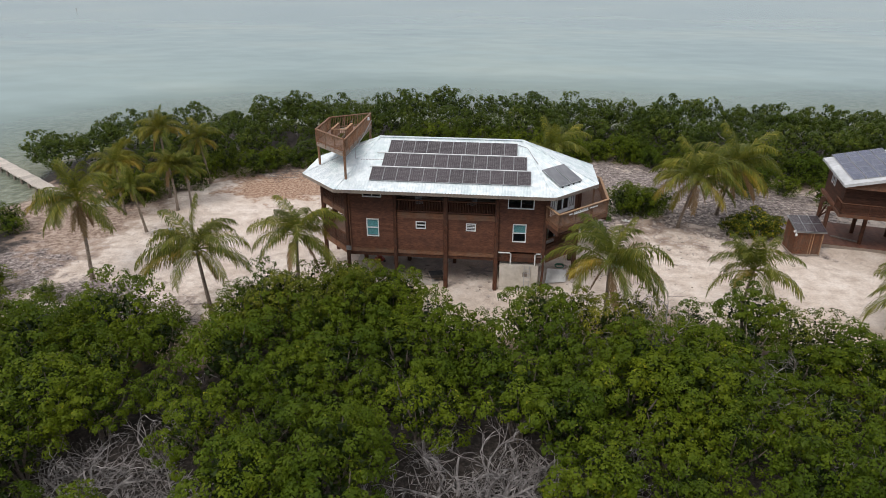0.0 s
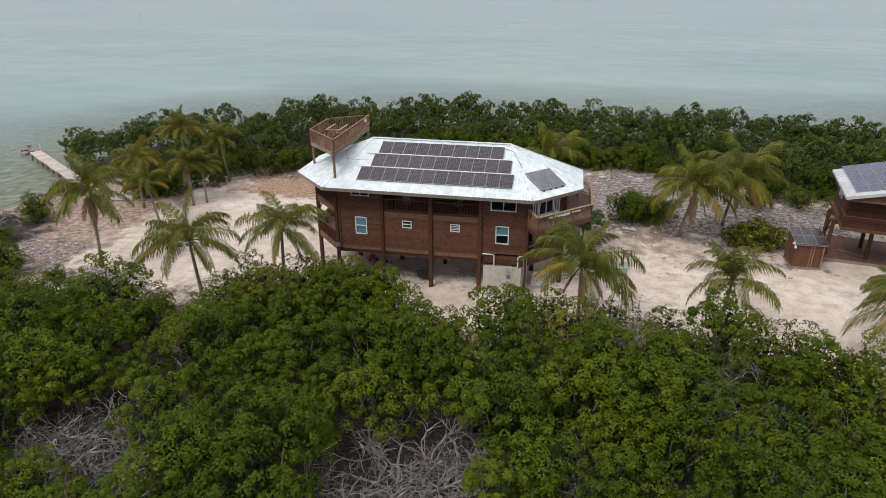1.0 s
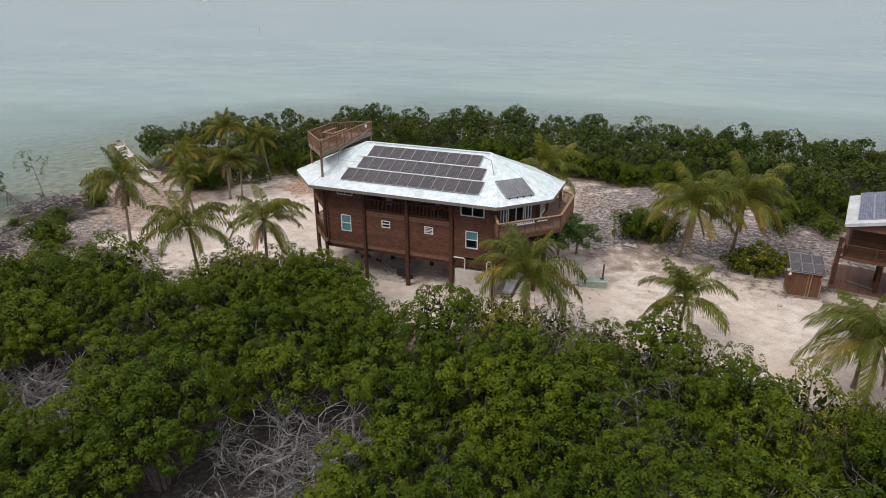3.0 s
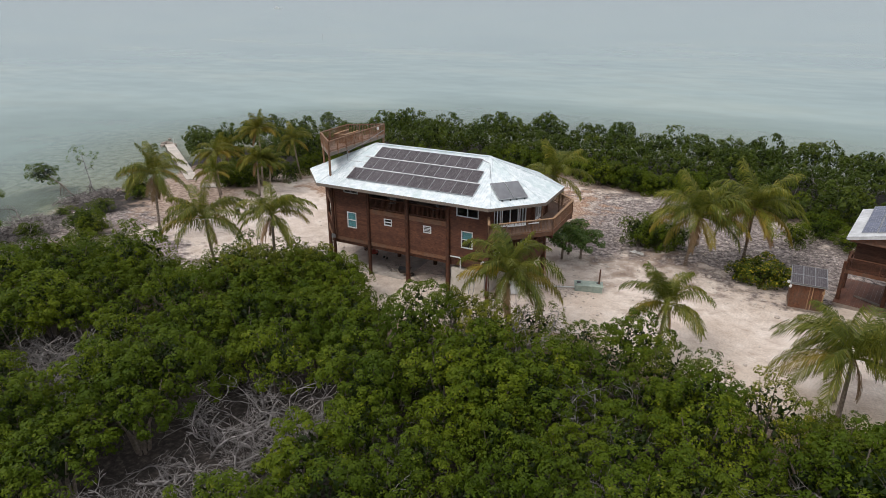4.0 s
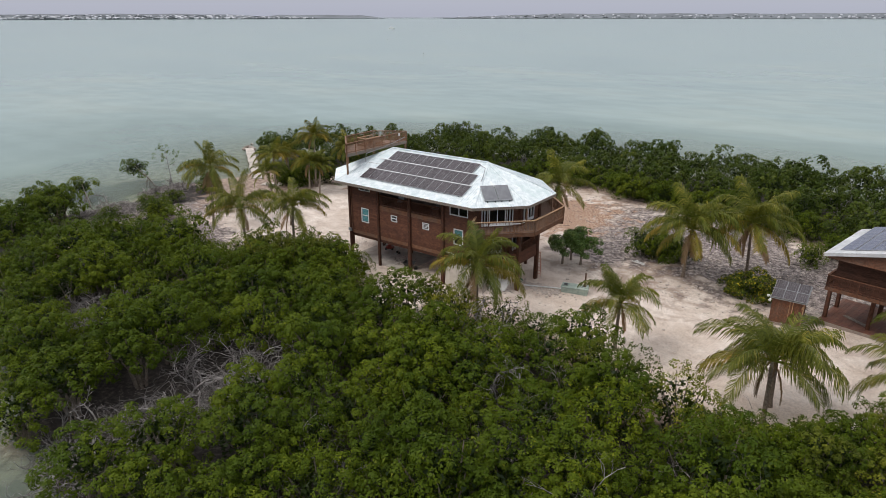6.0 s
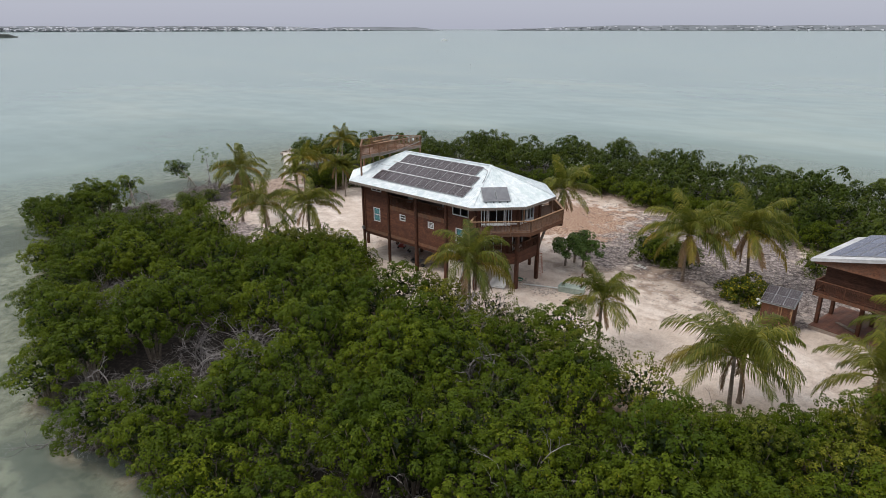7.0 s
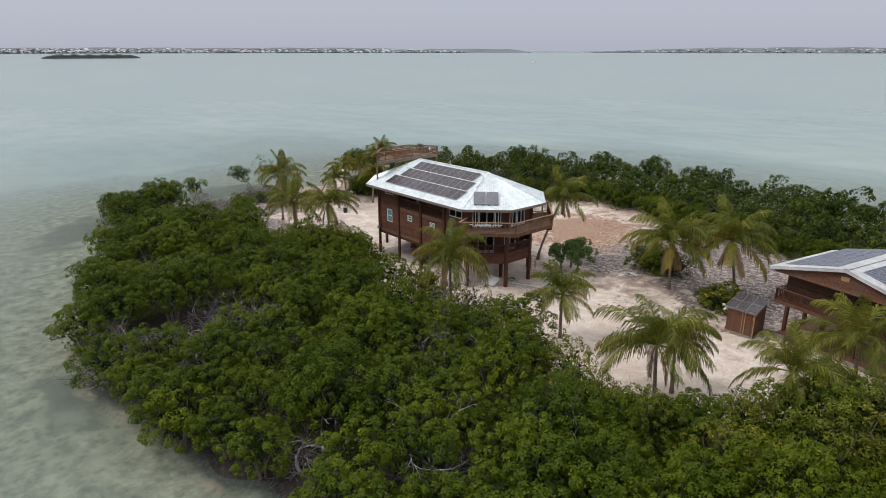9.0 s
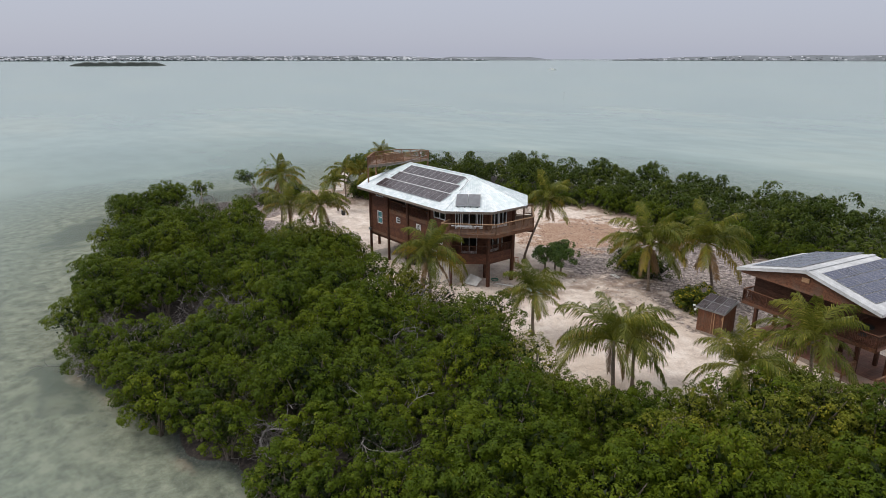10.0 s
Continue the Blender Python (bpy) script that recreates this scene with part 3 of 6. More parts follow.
def railing(parent, pts, z0, z1, rail=RAIL, cap=CAPRAIL, gap=0.13, posts=True, name="railing", every=1.9, cap_wide=0.15):
    """Posts, balusters and a cap rail along a line in plan."""
    for p, q in zip(pts, pts[1:]):
        p, q = Vector((*p, 0)), Vector((*q, 0))
        run = (q - p).length
        d = (q - p) / run
        capg = Geo().beam(p + Vector((0, 0, z1)), q + Vector((0, 0, z1)), cap_wide, 0.045)
        sec = part(name, capg, cap, parent, "wooden deck railing")
        low = Geo().beam(p + Vector((0, 0, z0 + 0.16)), q + Vector((0, 0, z0 + 0.16)), 0.05, 0.09)
        part("bottom_rail", low, rail, sec)
        part("top_rail", Geo().beam(p + Vector((0, 0, z1 - 0.05)), q + Vector((0, 0, z1 - 0.05)), 0.05, 0.04), rail, sec)
        g = Geo()
        n = max(1, int(run / gap))
        for i in range(1, n):
            c = p + d * run * i / n
            g.box(c.x - 0.017, c.y - 0.017, z0 + 0.1, c.x + 0.017, c.y + 0.017, z1 - 0.08)
        tagged(part("rail_infill", g, rail, sec), kind="stuff")
        if posts:
            n = max(1, round(run / every))
            for i in range(n + 1):
                c = p + d * run * i / n
                part("rail_post", Geo().post(c.x, c.y, z0 - 0.25, z1 - 0.05, 0.1), rail, sec)


def corrugated(geo, pts, pitch=0.23, height=0.03):
    """A ribbed sheet over a flat convex polygon whose first side is the eave."""
    pts = [Vector(p) for p in pts]
    u = (pts[1] - pts[0]).normalized()
    n = u.cross(pts[2] - pts[0]).normalized()
    v = n.cross(u)
    flat = [((p - pts[0]).dot(u), (p - pts[0]).dot(v)) for p in pts]
    us = [a for a, b in flat]
    marks, k, s = [], 0, min(us)
    while s < max(us):
        for off, hgt in ((0.0, 0.0), (pitch * 0.62, 0.0), (pitch * 0.72, height), (pitch * 0.90, height)):
            if s + off < max(us) - 0.01:
                marks.append((s + off + 1e-4, hgt))
        s += pitch
    marks.append((max(us) - 1e-4, 0.0))
    start = len(geo.v)
    for a, hgt in marks:
        ys = []
        for (ax, ay), (bx, by) in zip(flat, flat[1:] + flat[:1]):
            if abs(bx - ax) > 1e-9 and min(ax, bx) <= a <= max(ax, bx):
                ys.append(ay + (by - ay) * (a - ax) / (bx - ax))
        lo, hi = (min(ys), max(ys)) if ys else (0, 0)
        for y in (lo, hi):
            geo.v.append(tuple(pts[0] + u * a + v * y + n * (hgt + 0.02)))
    for i in range(len(marks) - 1):
        geo.f.append((start + 2 * i, start + 2 * i + 2, start + 2 * i + 3, start + 2 * i + 1))
    return geo


def eave3(i, z=EAVE_Z):
    return (*EAVE[i % 8], z)


RL, RR = (*RIDGE[0], RIDGE_Z), (*RIDGE[1], RIDGE_Z)
FACES = [[eave3(0), eave3(1), RR, RL], [eave3(1), eave3(2), RR], [eave3(2), eave3(3), RR], [eave3(3), eave3(4), RR], [eave3(4), eave3(5), RL, RR],
         [eave3(5), eave3(6), RL], [eave3(6), eave3(7), RL], [eave3(7), eave3(0), RL]]
roof = thing("roof", "", "")
roof.parent = house
roof["label"] = "white-blue corrugated metal hip roof"
for f in FACES:
    part("roof_sheet", corrugated(Geo(), f), ROOF, roof)
    g = Geo()
    low = [(x, y, z - 0.07) for x, y, z in f]
    g.raw([*f, *low], [tuple(range(len(f))), tuple(reversed(range(len(f), 2 * len(f))))] +
          [(i, (i + 1) % len(f), len(f) + (i + 1) % len(f), len(f) + i) for i in range(len(f))])
    part("roof_deck", g, TRIM, roof)
for i in range(8):
    a, b = eave3(i), eave3(i + 1)
    part("fascia", Geo().beam((a[0], a[1], a[2] + 0.01), (b[0], b[1], b[2] + 0.01), 0.05, 0.24), GREYWOOD, roof, "weathered grey fascia board")
    hip = RR if i in (1, 2, 3, 4) else RL
    part("hip_cap", Geo().beam((a[0], a[1], a[2] + 0.07), (hip[0], hip[1], hip[2] + 0.07), 0.26, 0.03), ROOF, roof)
part("ridge_cap", Geo().beam((RL[0], RL[1], RL[2] + 0.08), (RR[0], RR[1], RR[2] + 0.08), 0.32, 0.03), ROOF, roof)

# front walls
P0, P1 = (0, 0), (15.5, 0)
WIN_L, WIN_UL = (1.57, 2.56, 4.22, 5.72), (1.33, 2.83, 7.5, 8.15)
WIN_2, WIN_3 = (5.5, 6.3, 5.02, 5.66), (9.44, 10.22, 5.0, 5.65)
WIN_R, WIN_UR = (13.05, 14.1, 4.25, 5.76), (12.6, 14.6, 7.0, 7.9)
part("wall", siding(Boards(), (BAYS[0], 0), (BAYS[1], 0), 3.2, 9.0, [WIN_L, WIN_UL]), SIDING, house)
part("wall", siding(Boards(), (BAYS[1], 0), (BAYS[2], 0), 3.2, 5.9, [tuple(a - BAYS[1] * (i < 2) for i, a in enumerate(WIN_2))]), SIDING, house)
part("wall", siding(Boards(), (BAYS[2], 0), (BAYS[3], 0), 3.2, 5.9, [tuple(a - BAYS[2] * (i < 2) for i, a in enumerate(WIN_3))]), SIDING, house)
part("wall", siding(Boards(), (BAYS[3], 0), (BAYS[4], 0), 3.42, 9.0, [tuple(a - BAYS[3] * (i < 2) for i, a in enumerate(h)) for h in (WIN_R, WIN_UR)]), SIDING, house)
window(house, P0, P1, WIN_L, 1, True, 0.98)
window(house, P0, P1, WIN_UL, 2)
window(house, P0, P1, WIN_2, 1, True)
window(house, P0, P1, WIN_3, 1, False, 0, louvres=4)
window(house, P0, P1, WIN_R, 1, True, 0.5)
window(house, P0, P1, WIN_UR, 2, False, 0)
for a, b in ((0, 1), (1, 2), (2, 3)):
    part("rim_board", Geo().box(BAYS[a] + 0.15, -0.02, 2.82, BAYS[b] - 0.15, 0.1, 3.23), RIM, house, "lighter brown rim board")
for a, b in ((1, 2), (2, 3)):
    part("sill_beam", Geo().box(BAYS[a] + 0.15, -0.05, 5.9, BAYS[b] - 0.15, 0.12, 6.32), RIM, house, "weathered balcony rim board")

# back and inner walls, floors and ceilings
back = siding(Boards(), (15.5, DEEP), (0, DEEP), 3.2, 9.0, [(2, 4, 4.2, 5.6), (6.5, 8.5, 4.2, 5.6), (11, 13, 4.2, 5.6), (3, 5, 7, 8.3), (10, 12, 7, 8.3)])
part("wall", back, SIDING, house)
for h in ((2, 4, 4.2, 5.6), (6.5, 8.5, 4.2, 5.6), (11, 13, 4.2, 5.6), (3, 5, 7, 8.3), (10, 12, 7, 8.3)):
    window(house, (15.5, DEEP), (0, DEEP), h, 2)
part("wall", siding(Boards(), (0, DEEP), (0, 0), 3.2, 9.0, [(1.2, 3.0, 3.3, 5.3), (5.5, 7.3, 6.4, 8.4)]), SIDING, house)
window(house, (0, DEEP), (0, 0), (1.2, 3.0, 3.3, 5.3), 2, name="glass_door")
window(house, (0, DEEP), (0, 0), (5.5, 7.3, 6.4, 8.4), 2, name="glass_door")
part("floor", Geo().prism([(0.05, 0.15), (15.0, 0.15), (15.0, DEEP - 0.1), (0.05, DEEP - 0.1)], 2.86, 3.19), TRIM, house)
part("floor", Geo().prism([(0.15, 0.16), (15.3, 0.16), (18.0, 3.0), (18.0, 6.2), (15.3, DEEP - 0.16), (0.15, DEEP - 0.16)], 6.0, 6.3), TRIM, house)
part("inner_wall", Geo().box(0.16, 3.0, 6.3, 14.5, 3.12, 9.3).box(3.78, 0.16, 6.3, 3.95, 3.0, 9.3).box(11.75, 0.16, 6.3, 11.91, 3.0, 9.3), DARKROOM, house)
part("inner_wall", Geo().box(0.16, 4.5, 3.19, 14.5, 4.62, 6.0).box(4.6, 0.16, 3.19, 4.7, 4.5, 6.0).box(11.0, 0.16, 3.19, 11.1, 4.5, 6.0), DARKROOM, house)
part("balcony_ceiling", Geo().box(3.95, 0.1, 8.78, 11.75, 3.0, 8.85), TRIM, house)
railing(house, [(BAYS[1] + 0.16, 0.02), (BAYS[2] - 0.16, 0.02)], 6.32, 7.4, POST, TRIM, 0.12, False)
railing(house, [(BAYS[2] + 0.16, 0.02), (BAYS[3] - 0.16, 0.02)], 6.32, 7.4, POST, TRIM, 0.12, False)

# posts
for i, x in enumerate(BAYS):
    part("post", Geo().post(x, -0.06, -0.3, 8.95, 0.34 if i in (2, 3) else 0.27), POST, house)
for x, y in BODY[2:4] + BODY[6:8]:
    part("post", Geo().post(x, y, -0.3, 8.9, 0.36 if x > 0 else 0.3), POST, house)
for x in BAYS:
    part("post", Geo().post(x, DEEP, -0.3, 8.9, 0.3), POST, house)
    part("post", Geo().post(x + 0.3, 4.6, -0.3, 2.9, 0.32), POST, house)
for y in (0.2, 4.6, 9.0):
    part("girder", Geo().box(0, y - 0.12, 2.5, 15.5, y + 0.12, 2.86), POST, house)

# west porches on two floors
for z, top in ((2.6, 3.1), (5.87, 6.32)):
    part("porch_floor", Geo().prism([(-0.16, 0.05), (-0.16, DEEP - 0.05), (-2.62, 6.35), (-2.62, 2.85)], z + 0.2, top), DECKING, house)
    line = [(-0.05, -0.02), (-2.75, 2.83), (-2.75, 6.37), (-0.05, DEEP + 0.02)]
    for p, q in zip(line, line[1:]):
        part("porch_rim", Geo().beam((*p, top), (*q, top), 0.07, top - z), RIM, house)
    railing(house, line, top, top + 1.15, POST, TRIM, 0.12, True)

# east end: upper walls with glazed doors, deck round them, lower porch
EAST = [(15.5, 0), (18.2, 2.85), (18.2, 6.35), (15.5, DEEP)]
G1 = [(0.42, 1.02, 2), (1.1, 2.62, 2), (2.7, 3.3, 2)]
for k, (p, q) in enumerate(zip(EAST, EAST[1:])):
    if k == 1:
        holes = [(0.2, 1.3, 6.36, 8.4), (1.4, 2.5, 6.36, 8.4)]
    else:
        holes = [(a, b, 6.36, 8.4) for a, b, n in G1]
    part("wall", siding(Boards(), p, q, 6.3, 8.95, holes), SIDING, house)
    for h in holes:
        window(house, p, q, h, 2, name="glass_door")
DECK = [(15.55, -0.2), (16.35, -2.0), (20.3, 1.85), (20.3, 7.3), (16.35, 11.2), (15.55, 9.4)]
part("upper_deck", Geo().prism([(15.52, 0.02), *DECK[1:5], (15.52, 9.18), (18.35, 6.4), (18.35, 2.8)], 6.08, 6.27), DECKING, house)
for p, q in zip(DECK, DECK[1:]):
    part("deck_rim", Geo().beam((*p, 6.3), (*q, 6.3), 0.06, 0.34), RIM, house)
railing(house, DECK, 6.3, 7.42, RAIL, CAPRAIL, 0.125, True, every=1.8, cap_wide=0.2)
for p, q in ((EAST[0], DECK[1]), (EAST[1], DECK[2]), (EAST[2], DECK[3]), (EAST[3], DECK[4])):
    part("deck_beam", Geo().beam((*p, 6.06), (*q, 6.06), 0.12, 0.36), POST, house)
for p, q in zip(EAST, EAST[1:]):
    part("deck_beam", Geo().beam((*p, 5.95), (*q, 5.95), 0.16, 0.5), POST, house)
for x, y in ((19.2, 2.25), (19.2, 6.95)):
    part("eave_post", Geo().post(x, y, 6.28, 8.5, 0.13), RAIL, house)
for p, q in zip(EAST, EAST[1:]):
    part("porch_skirt", siding(Boards(), p, q, 2.5, 3.58, (), 0.08), SIDING, house, "brown lapped boards under porch rail")
part("porch_floor", Geo().prism([(14.9, 0.1), (15.45, 0.1), (18.1, 2.9), (18.1, 6.3), (15.45, 9.1), (14.9, 9.1)], 2.92, 3.14), DECKING, house)
railing(house, EAST, 3.5, 4.5, POST, TRIM, 0.12, False)
INNER = [(14.95, 0.15), (14.95, 1.2), (16.9, 3.3), (16.9, 5.9), (14.95, 8.0), (14.95, DEEP - 0.15)]
for k, (p, q) in enumerate(zip(INNER, INNER[1:])):
    holes = [(0.5, 2.2, 3.3, 5.4)] if k in (1, 2, 3) else []
    part("wall", siding(Boards(), p, q, 3.14, 6.0, holes), SIDING, house)
    for h in holes:
        window(house, p, q, h, 2, name="glass_door")
# junction box, down pipes and drain pipes
part("junction_box", Geo().box(-0.1, -0.36, 3.05, 0.28, -0.2, 3.36), GREYMETAL, house, "grey metal box on post")
part("drain_pipe", Geo().tube([(12.0, -0.02, 3.3), (12.9, -0.02, 3.3), (13.0, -0.02, 3.2), (13.0, -0.02, 2.3)], 0.06, 8), PVC, house, "white plastic drain pipe")
part("drain_pipe", Geo().tube([(15.3, -0.02, 3.3), (15.0, -0.02, 3.3), (14.9, -0.02, 3.2), (14.9, -0.02, 2.3)], 0.06, 8), PVC, house, "white plastic drain pipe")
part("down_pipe", Geo().tube([(0.26, -0.12, 8.4), (0.26, -0.12, 3.3)], 0.045, 8), TRIM, house)
part("cable", Geo().tube([(15.35, -0.22, 3.3), (15.42, -0.24, 2.0), (15.3, -0.26, 0.3)], 0.03, 5).tube([(15.6, -0.22, 3.3), (15.66, -0.24, 2.0), (15.6, -0.26, 0.3)], 0.025, 5), GREYMETAL, house)
tagged(house, "elevated brown cedar house with white metal roof", "house")
sign = thing("railing_sign", "narrow white painted sign bars on the deck railing", "sign", HOUSE @ pose(16.35, -2.0, 0, 0, 0, math.degrees(math.atan2(3.85, 3.95))))
for s0, s1, z0, z1 in ((1.0, 1.35, 7.16, 7.24), (1.5, 3.1, 7.1, 7.17), (3.3, 4.2, 7.16, 7.24)):
    part("bar", Geo().box(s0, -0.1, z0, s1, -0.05, z1), WHITE, sign)
for k in range(8):
    part("bar", Geo().box(1.55 + k * 0.2, -0.09, 7.17, 1.66 + k * 0.2, -0.055, 7.28 + 0.04 * (k % 2)), WHITE, sign)

# cistern and floor slab under the house
cistern = tagged(part("cistern", Geo().box(12.15, -0.05, -0.1, 15.2, 4.2, 2.25).box(12.1, -0.1, -0.1, 15.25, -0.05, 0.22), CONCRETE, None, "", at=HOUSE), "pale rendered concrete cistern block under the house", "cistern")
part("vent_grate", Geo().box(14.0, -0.1, 1.3, 14.36, -0.055, 1.68), GREYWOOD, cistern)
slab = part("slab", Geo().box(-0.4, 0.1, -0.2, 7.2, 8.9, 0.06), SLAB, None, at=HOUSE)
tagged(slab, "swept concrete floor slab under raised house", "floor slab", kind="structure")
star = Geo()
ring = []
for i in range(16):
    r = 1.35 if i % 2 == 0 else 0.55
    ring.append((10.3 + r * math.cos(i * math.pi / 8), 3.2 + r * math.sin(i * math.pi / 8)))
star.prism(ring, 0.005, 0.03)
tagged(part("floor_star", star, SLAB, None, at=HOUSE), "grey star-shaped paving inlay in sand", "paving inlay")


# ---- rooftop lookout ----
LOOK = [(0.3, -0.45), (-2.75, 2.5), (-2.75, 6.7), (0.3, 8.75)]
lookout = thing("lookout_deck", "weathered wooden lookout deck standing on the roof", "deck", HOUSE)
g = Geo()
for k in range(22):
    y0, y1 = -0.4 + k * 0.42, -0.4 + k * 0.42 + 0.4
    ym = (y0 + y1) / 2
    if ym < 2.5:
        xl = 0.3 - 3.05 * (ym + 0.45) / 2.95
    elif ym < 6.7:
        xl = -2.75
    else:
        xl = -2.75 + 3.05 * (ym - 6.7) / 2.05
    if xl < 0.2:
        for xa, xb in ([(xl, 0.3)] if not 3.2 < ym < 5.4 else [(xl, -1.6), (-0.6, 0.3)]):
            g.box(xa, y0, 11.02, xb, y1, 11.06)
part("deck_floor", g, DECKING, lookout)
for p, q in zip(LOOK, LOOK[1:] + LOOK[:1]):
    part("rim_joist", Geo().beam((*p, 11.04), (*q, 11.04), 0.06, 0.3), GREYWOOD, lookout)
for p, q in (((-1.2, 0.9), (-1.2, 7.7)), ((-0.4, 0.2), (-0.4, 8.3)), ((-2.0, 1.8), (-2.0, 7.2))):
    part("joist", Geo().beam((*p, 11.01), (*q, 11.01), 0.06, 0.2), GREYWOOD, lookout)
railing(lookout, LOOK + LOOK[:1], 11.06, 12.1, RAIL, RAIL, 0.15, True, every=1.25)
railing(lookout, [(-1.65, 5.4), (-1.65, 3.2), (-0.55, 3.2), (-0.55, 5.4)], 11.06, 11.95, RAIL, CAPRAIL, 0.15, True, every=1.1)
for x, y in LOOK:
    roof_z = EAVE_Z + 0.42 * min(y + 1.5, 10.7 - y, (x + 4.0) * 1.0 + 0.6)
    part("leg", Geo().post(x - 0.08 if x > 0 else x + 0.1, y + (0.1 if y < 4 else -0.1), roof_z - 0.1, 11.1, 0.17), RAIL, lookout)
part("conduit", Geo().tube([(0.42, 8.4, 11.5), (0.45, 5.0, 10.95), (0.42, 2.2, 10.7), (0.5, 1.9, 9.95), (1.0, 1.85, 9.93), (3.0, 1.9, 9.96)], 0.03, 6), GREYMETAL, lookout)
part("lamp", Geo().tube([(0.4, 7.4, 11.75), (0.4, 7.4, 12.0)], 0.1, 8), WHITE, lookout, "white lamp on rail")

# ---- solar panels and water collectors ----
SLOPE = math.degrees(math.atan2(RIDGE_Z - EAVE_Z, 6.1))


def solar_panel(wide, long, glass, parent, label):
    g = Geo().box(0, 0, 0, wide, 0.022, 0.04).box(0, long - 0.022, 0, wide, long, 0.04).box(0, 0.022, 0, 0.02, long - 0.022, 0.04).box(wide - 0.02, 0.022, 0, wide, long - 0.022, 0.04)
    ob = part("solar_panel", g, ALU, parent, label)
    part("glass", Geo().box(0.02, 0.022, 0.008, wide - 0.02, long - 0.022, 0.034), glass, ob)
    return ob


panel = solar_panel(1.006, 1.57, CELLS, house, "dark framed solar panel on white metal roof")
first = True
for x0, y0, n in ((2.03, -0.5, 12), (2.73, 1.08, 11), (2.98, 2.63, 10)):
    for k in range(n):
        m = pose(x0 + k * 1.018, y0, EAVE_Z + (y0 + 1.5) * (RIDGE_Z - EAVE_Z) / 6.1 + 0.1, SLOPE, 0, 0)
        if first:
            panel.matrix_basis, first = m, False
        else:
            copy_thing(panel, m)
for x0, y0, run in ((1.8, 0.98, 12.4), (2.1, 2.56, 11.6)):
    part("mounting_rail", Geo().box(0, 0, 0, run, 0.07, 0.07), WHITE, house, at=pose(x0, y0, EAVE_Z + (y0 + 1.5) * 0.4197 + 0.08, SLOPE, 0, 0))
ea, eb, top = Vector(eave3(1)), Vector(eave3(2)), Vector(RR)
u = (eb - ea).normalized()
n = u.cross(top - ea).normalized()
v = n.cross(u)
for k in range(2):
    o = ea + u * (1.2 + k * 1.27) + v * 0.75 + n * 0.1
    m = Matrix(((u.x, v.x, n.x, o.x), (u.y, v.y, n.y, o.y), (u.z, v.z, n.z, o.z), (0, 0, 0, 1)))
    g = Geo().box(0, 0, 0, 1.22, 0.04, 0.09).box(0, 2.06, 0, 1.22, 2.1, 0.09).box(0, 0.04, 0, 0.04, 2.06, 0.09).box(1.18, 0.04, 0, 1.22, 2.06, 0.09)
    col = part("solar_collector", g, GREYMETAL, house, "flat grey solar water collector", at=m)
    part("cover_glass", Geo().box(0.04, 0.04, 0.02, 1.18, 2.06, 0.08), COLLECTOR, col)
    part("foot", Geo().box(0.2, -0.08, -0.08, 0.28, 0.02, 0.03), BLACK, col)
    part("foot", Geo().box(0.9, -0.08, -0.08, 0.98, 0.02, 0.03), BLACK, col)
part("roof_pipe", Geo().tube([(13.2, 3.9, 10.9), (13.9, 3.7, 10.75), (14.4, 2.6, 10.3), (14.75, 1.75, 10.05)], 0.035, 6), GREYMETAL, house)


# ---- the second house ----
SECOND = pose(28.3, 56.5, 0, 0, 0, -10.7)
second = thing("second_house", "dark brown raised wooden house with solar roof", "house", SECOND)
FRONT, REAR, WEST, MID, EASTX, LOWZ, TOPZ = -0.75, 7.9, -0.4, 5.4, 11.2, 6.75, 8.2
g = Geo()
corrugated(g, [(WEST, REAR, LOWZ), (WEST, FRONT, LOWZ), (MID, FRONT, TOPZ), (MID, REAR, TOPZ)], 0.3, 0.02)
corrugated(g, [(EASTX, FRONT, LOWZ), (EASTX, REAR, LOWZ), (MID, REAR, TOPZ), (MID, FRONT, TOPZ)], 0.3, 0.02)
roof2 = part("roof", g, HOUSE2_ROOF, second, "white sheet metal gable roof")
for sx in (WEST, EASTX):
    a, b = (sx, FRONT, LOWZ), (MID, FRONT, TOPZ)
    part("rake_board", Geo().beam((*a[:2], a[2] + 0.01), (*b[:2], b[2] + 0.01), 0.06, 0.24), HOUSE2_ROOF, roof2)
    part("rake_board", Geo().beam((sx, REAR, LOWZ + 0.01), (MID, REAR, TOPZ + 0.01), 0.06, 0.24), HOUSE2_ROOF, roof2)
    part("gutter", Geo().beam((sx, FRONT, LOWZ + 0.01), (sx, REAR, LOWZ + 0.01), 0.1, 0.2), HOUSE2_ROOF, roof2)
    x0, x1 = (sx, MID) if sx < MID else (MID, sx)
    z0, z1 = (LOWZ, TOPZ) if sx < MID else (TOPZ, LOWZ)
    part("roof_deck", Geo().raw([(x0, FRONT, z0 - 0.03), (x1, FRONT, z1 - 0.03), (x1, REAR, z1 - 0.03), (x0, REAR, z0 - 0.03), (x0, FRONT, z0 - 0.12), (x1, FRONT, z1 - 0.12), (x1, REAR, z1 - 0.12), (x0, REAR, z0 - 0.12)],
         [(0, 1, 2, 3), (7, 6, 5, 4), (0, 1, 5, 4), (1, 2, 6, 5), (2, 3, 7, 6), (3, 0, 4, 7)]), TRIM, roof2)
part("ridge_cap", Geo().beam((MID, FRONT, TOPZ + 0.05), (MID, REAR, TOPZ + 0.05), 0.35, 0.03), HOUSE2_ROOF, roof2)
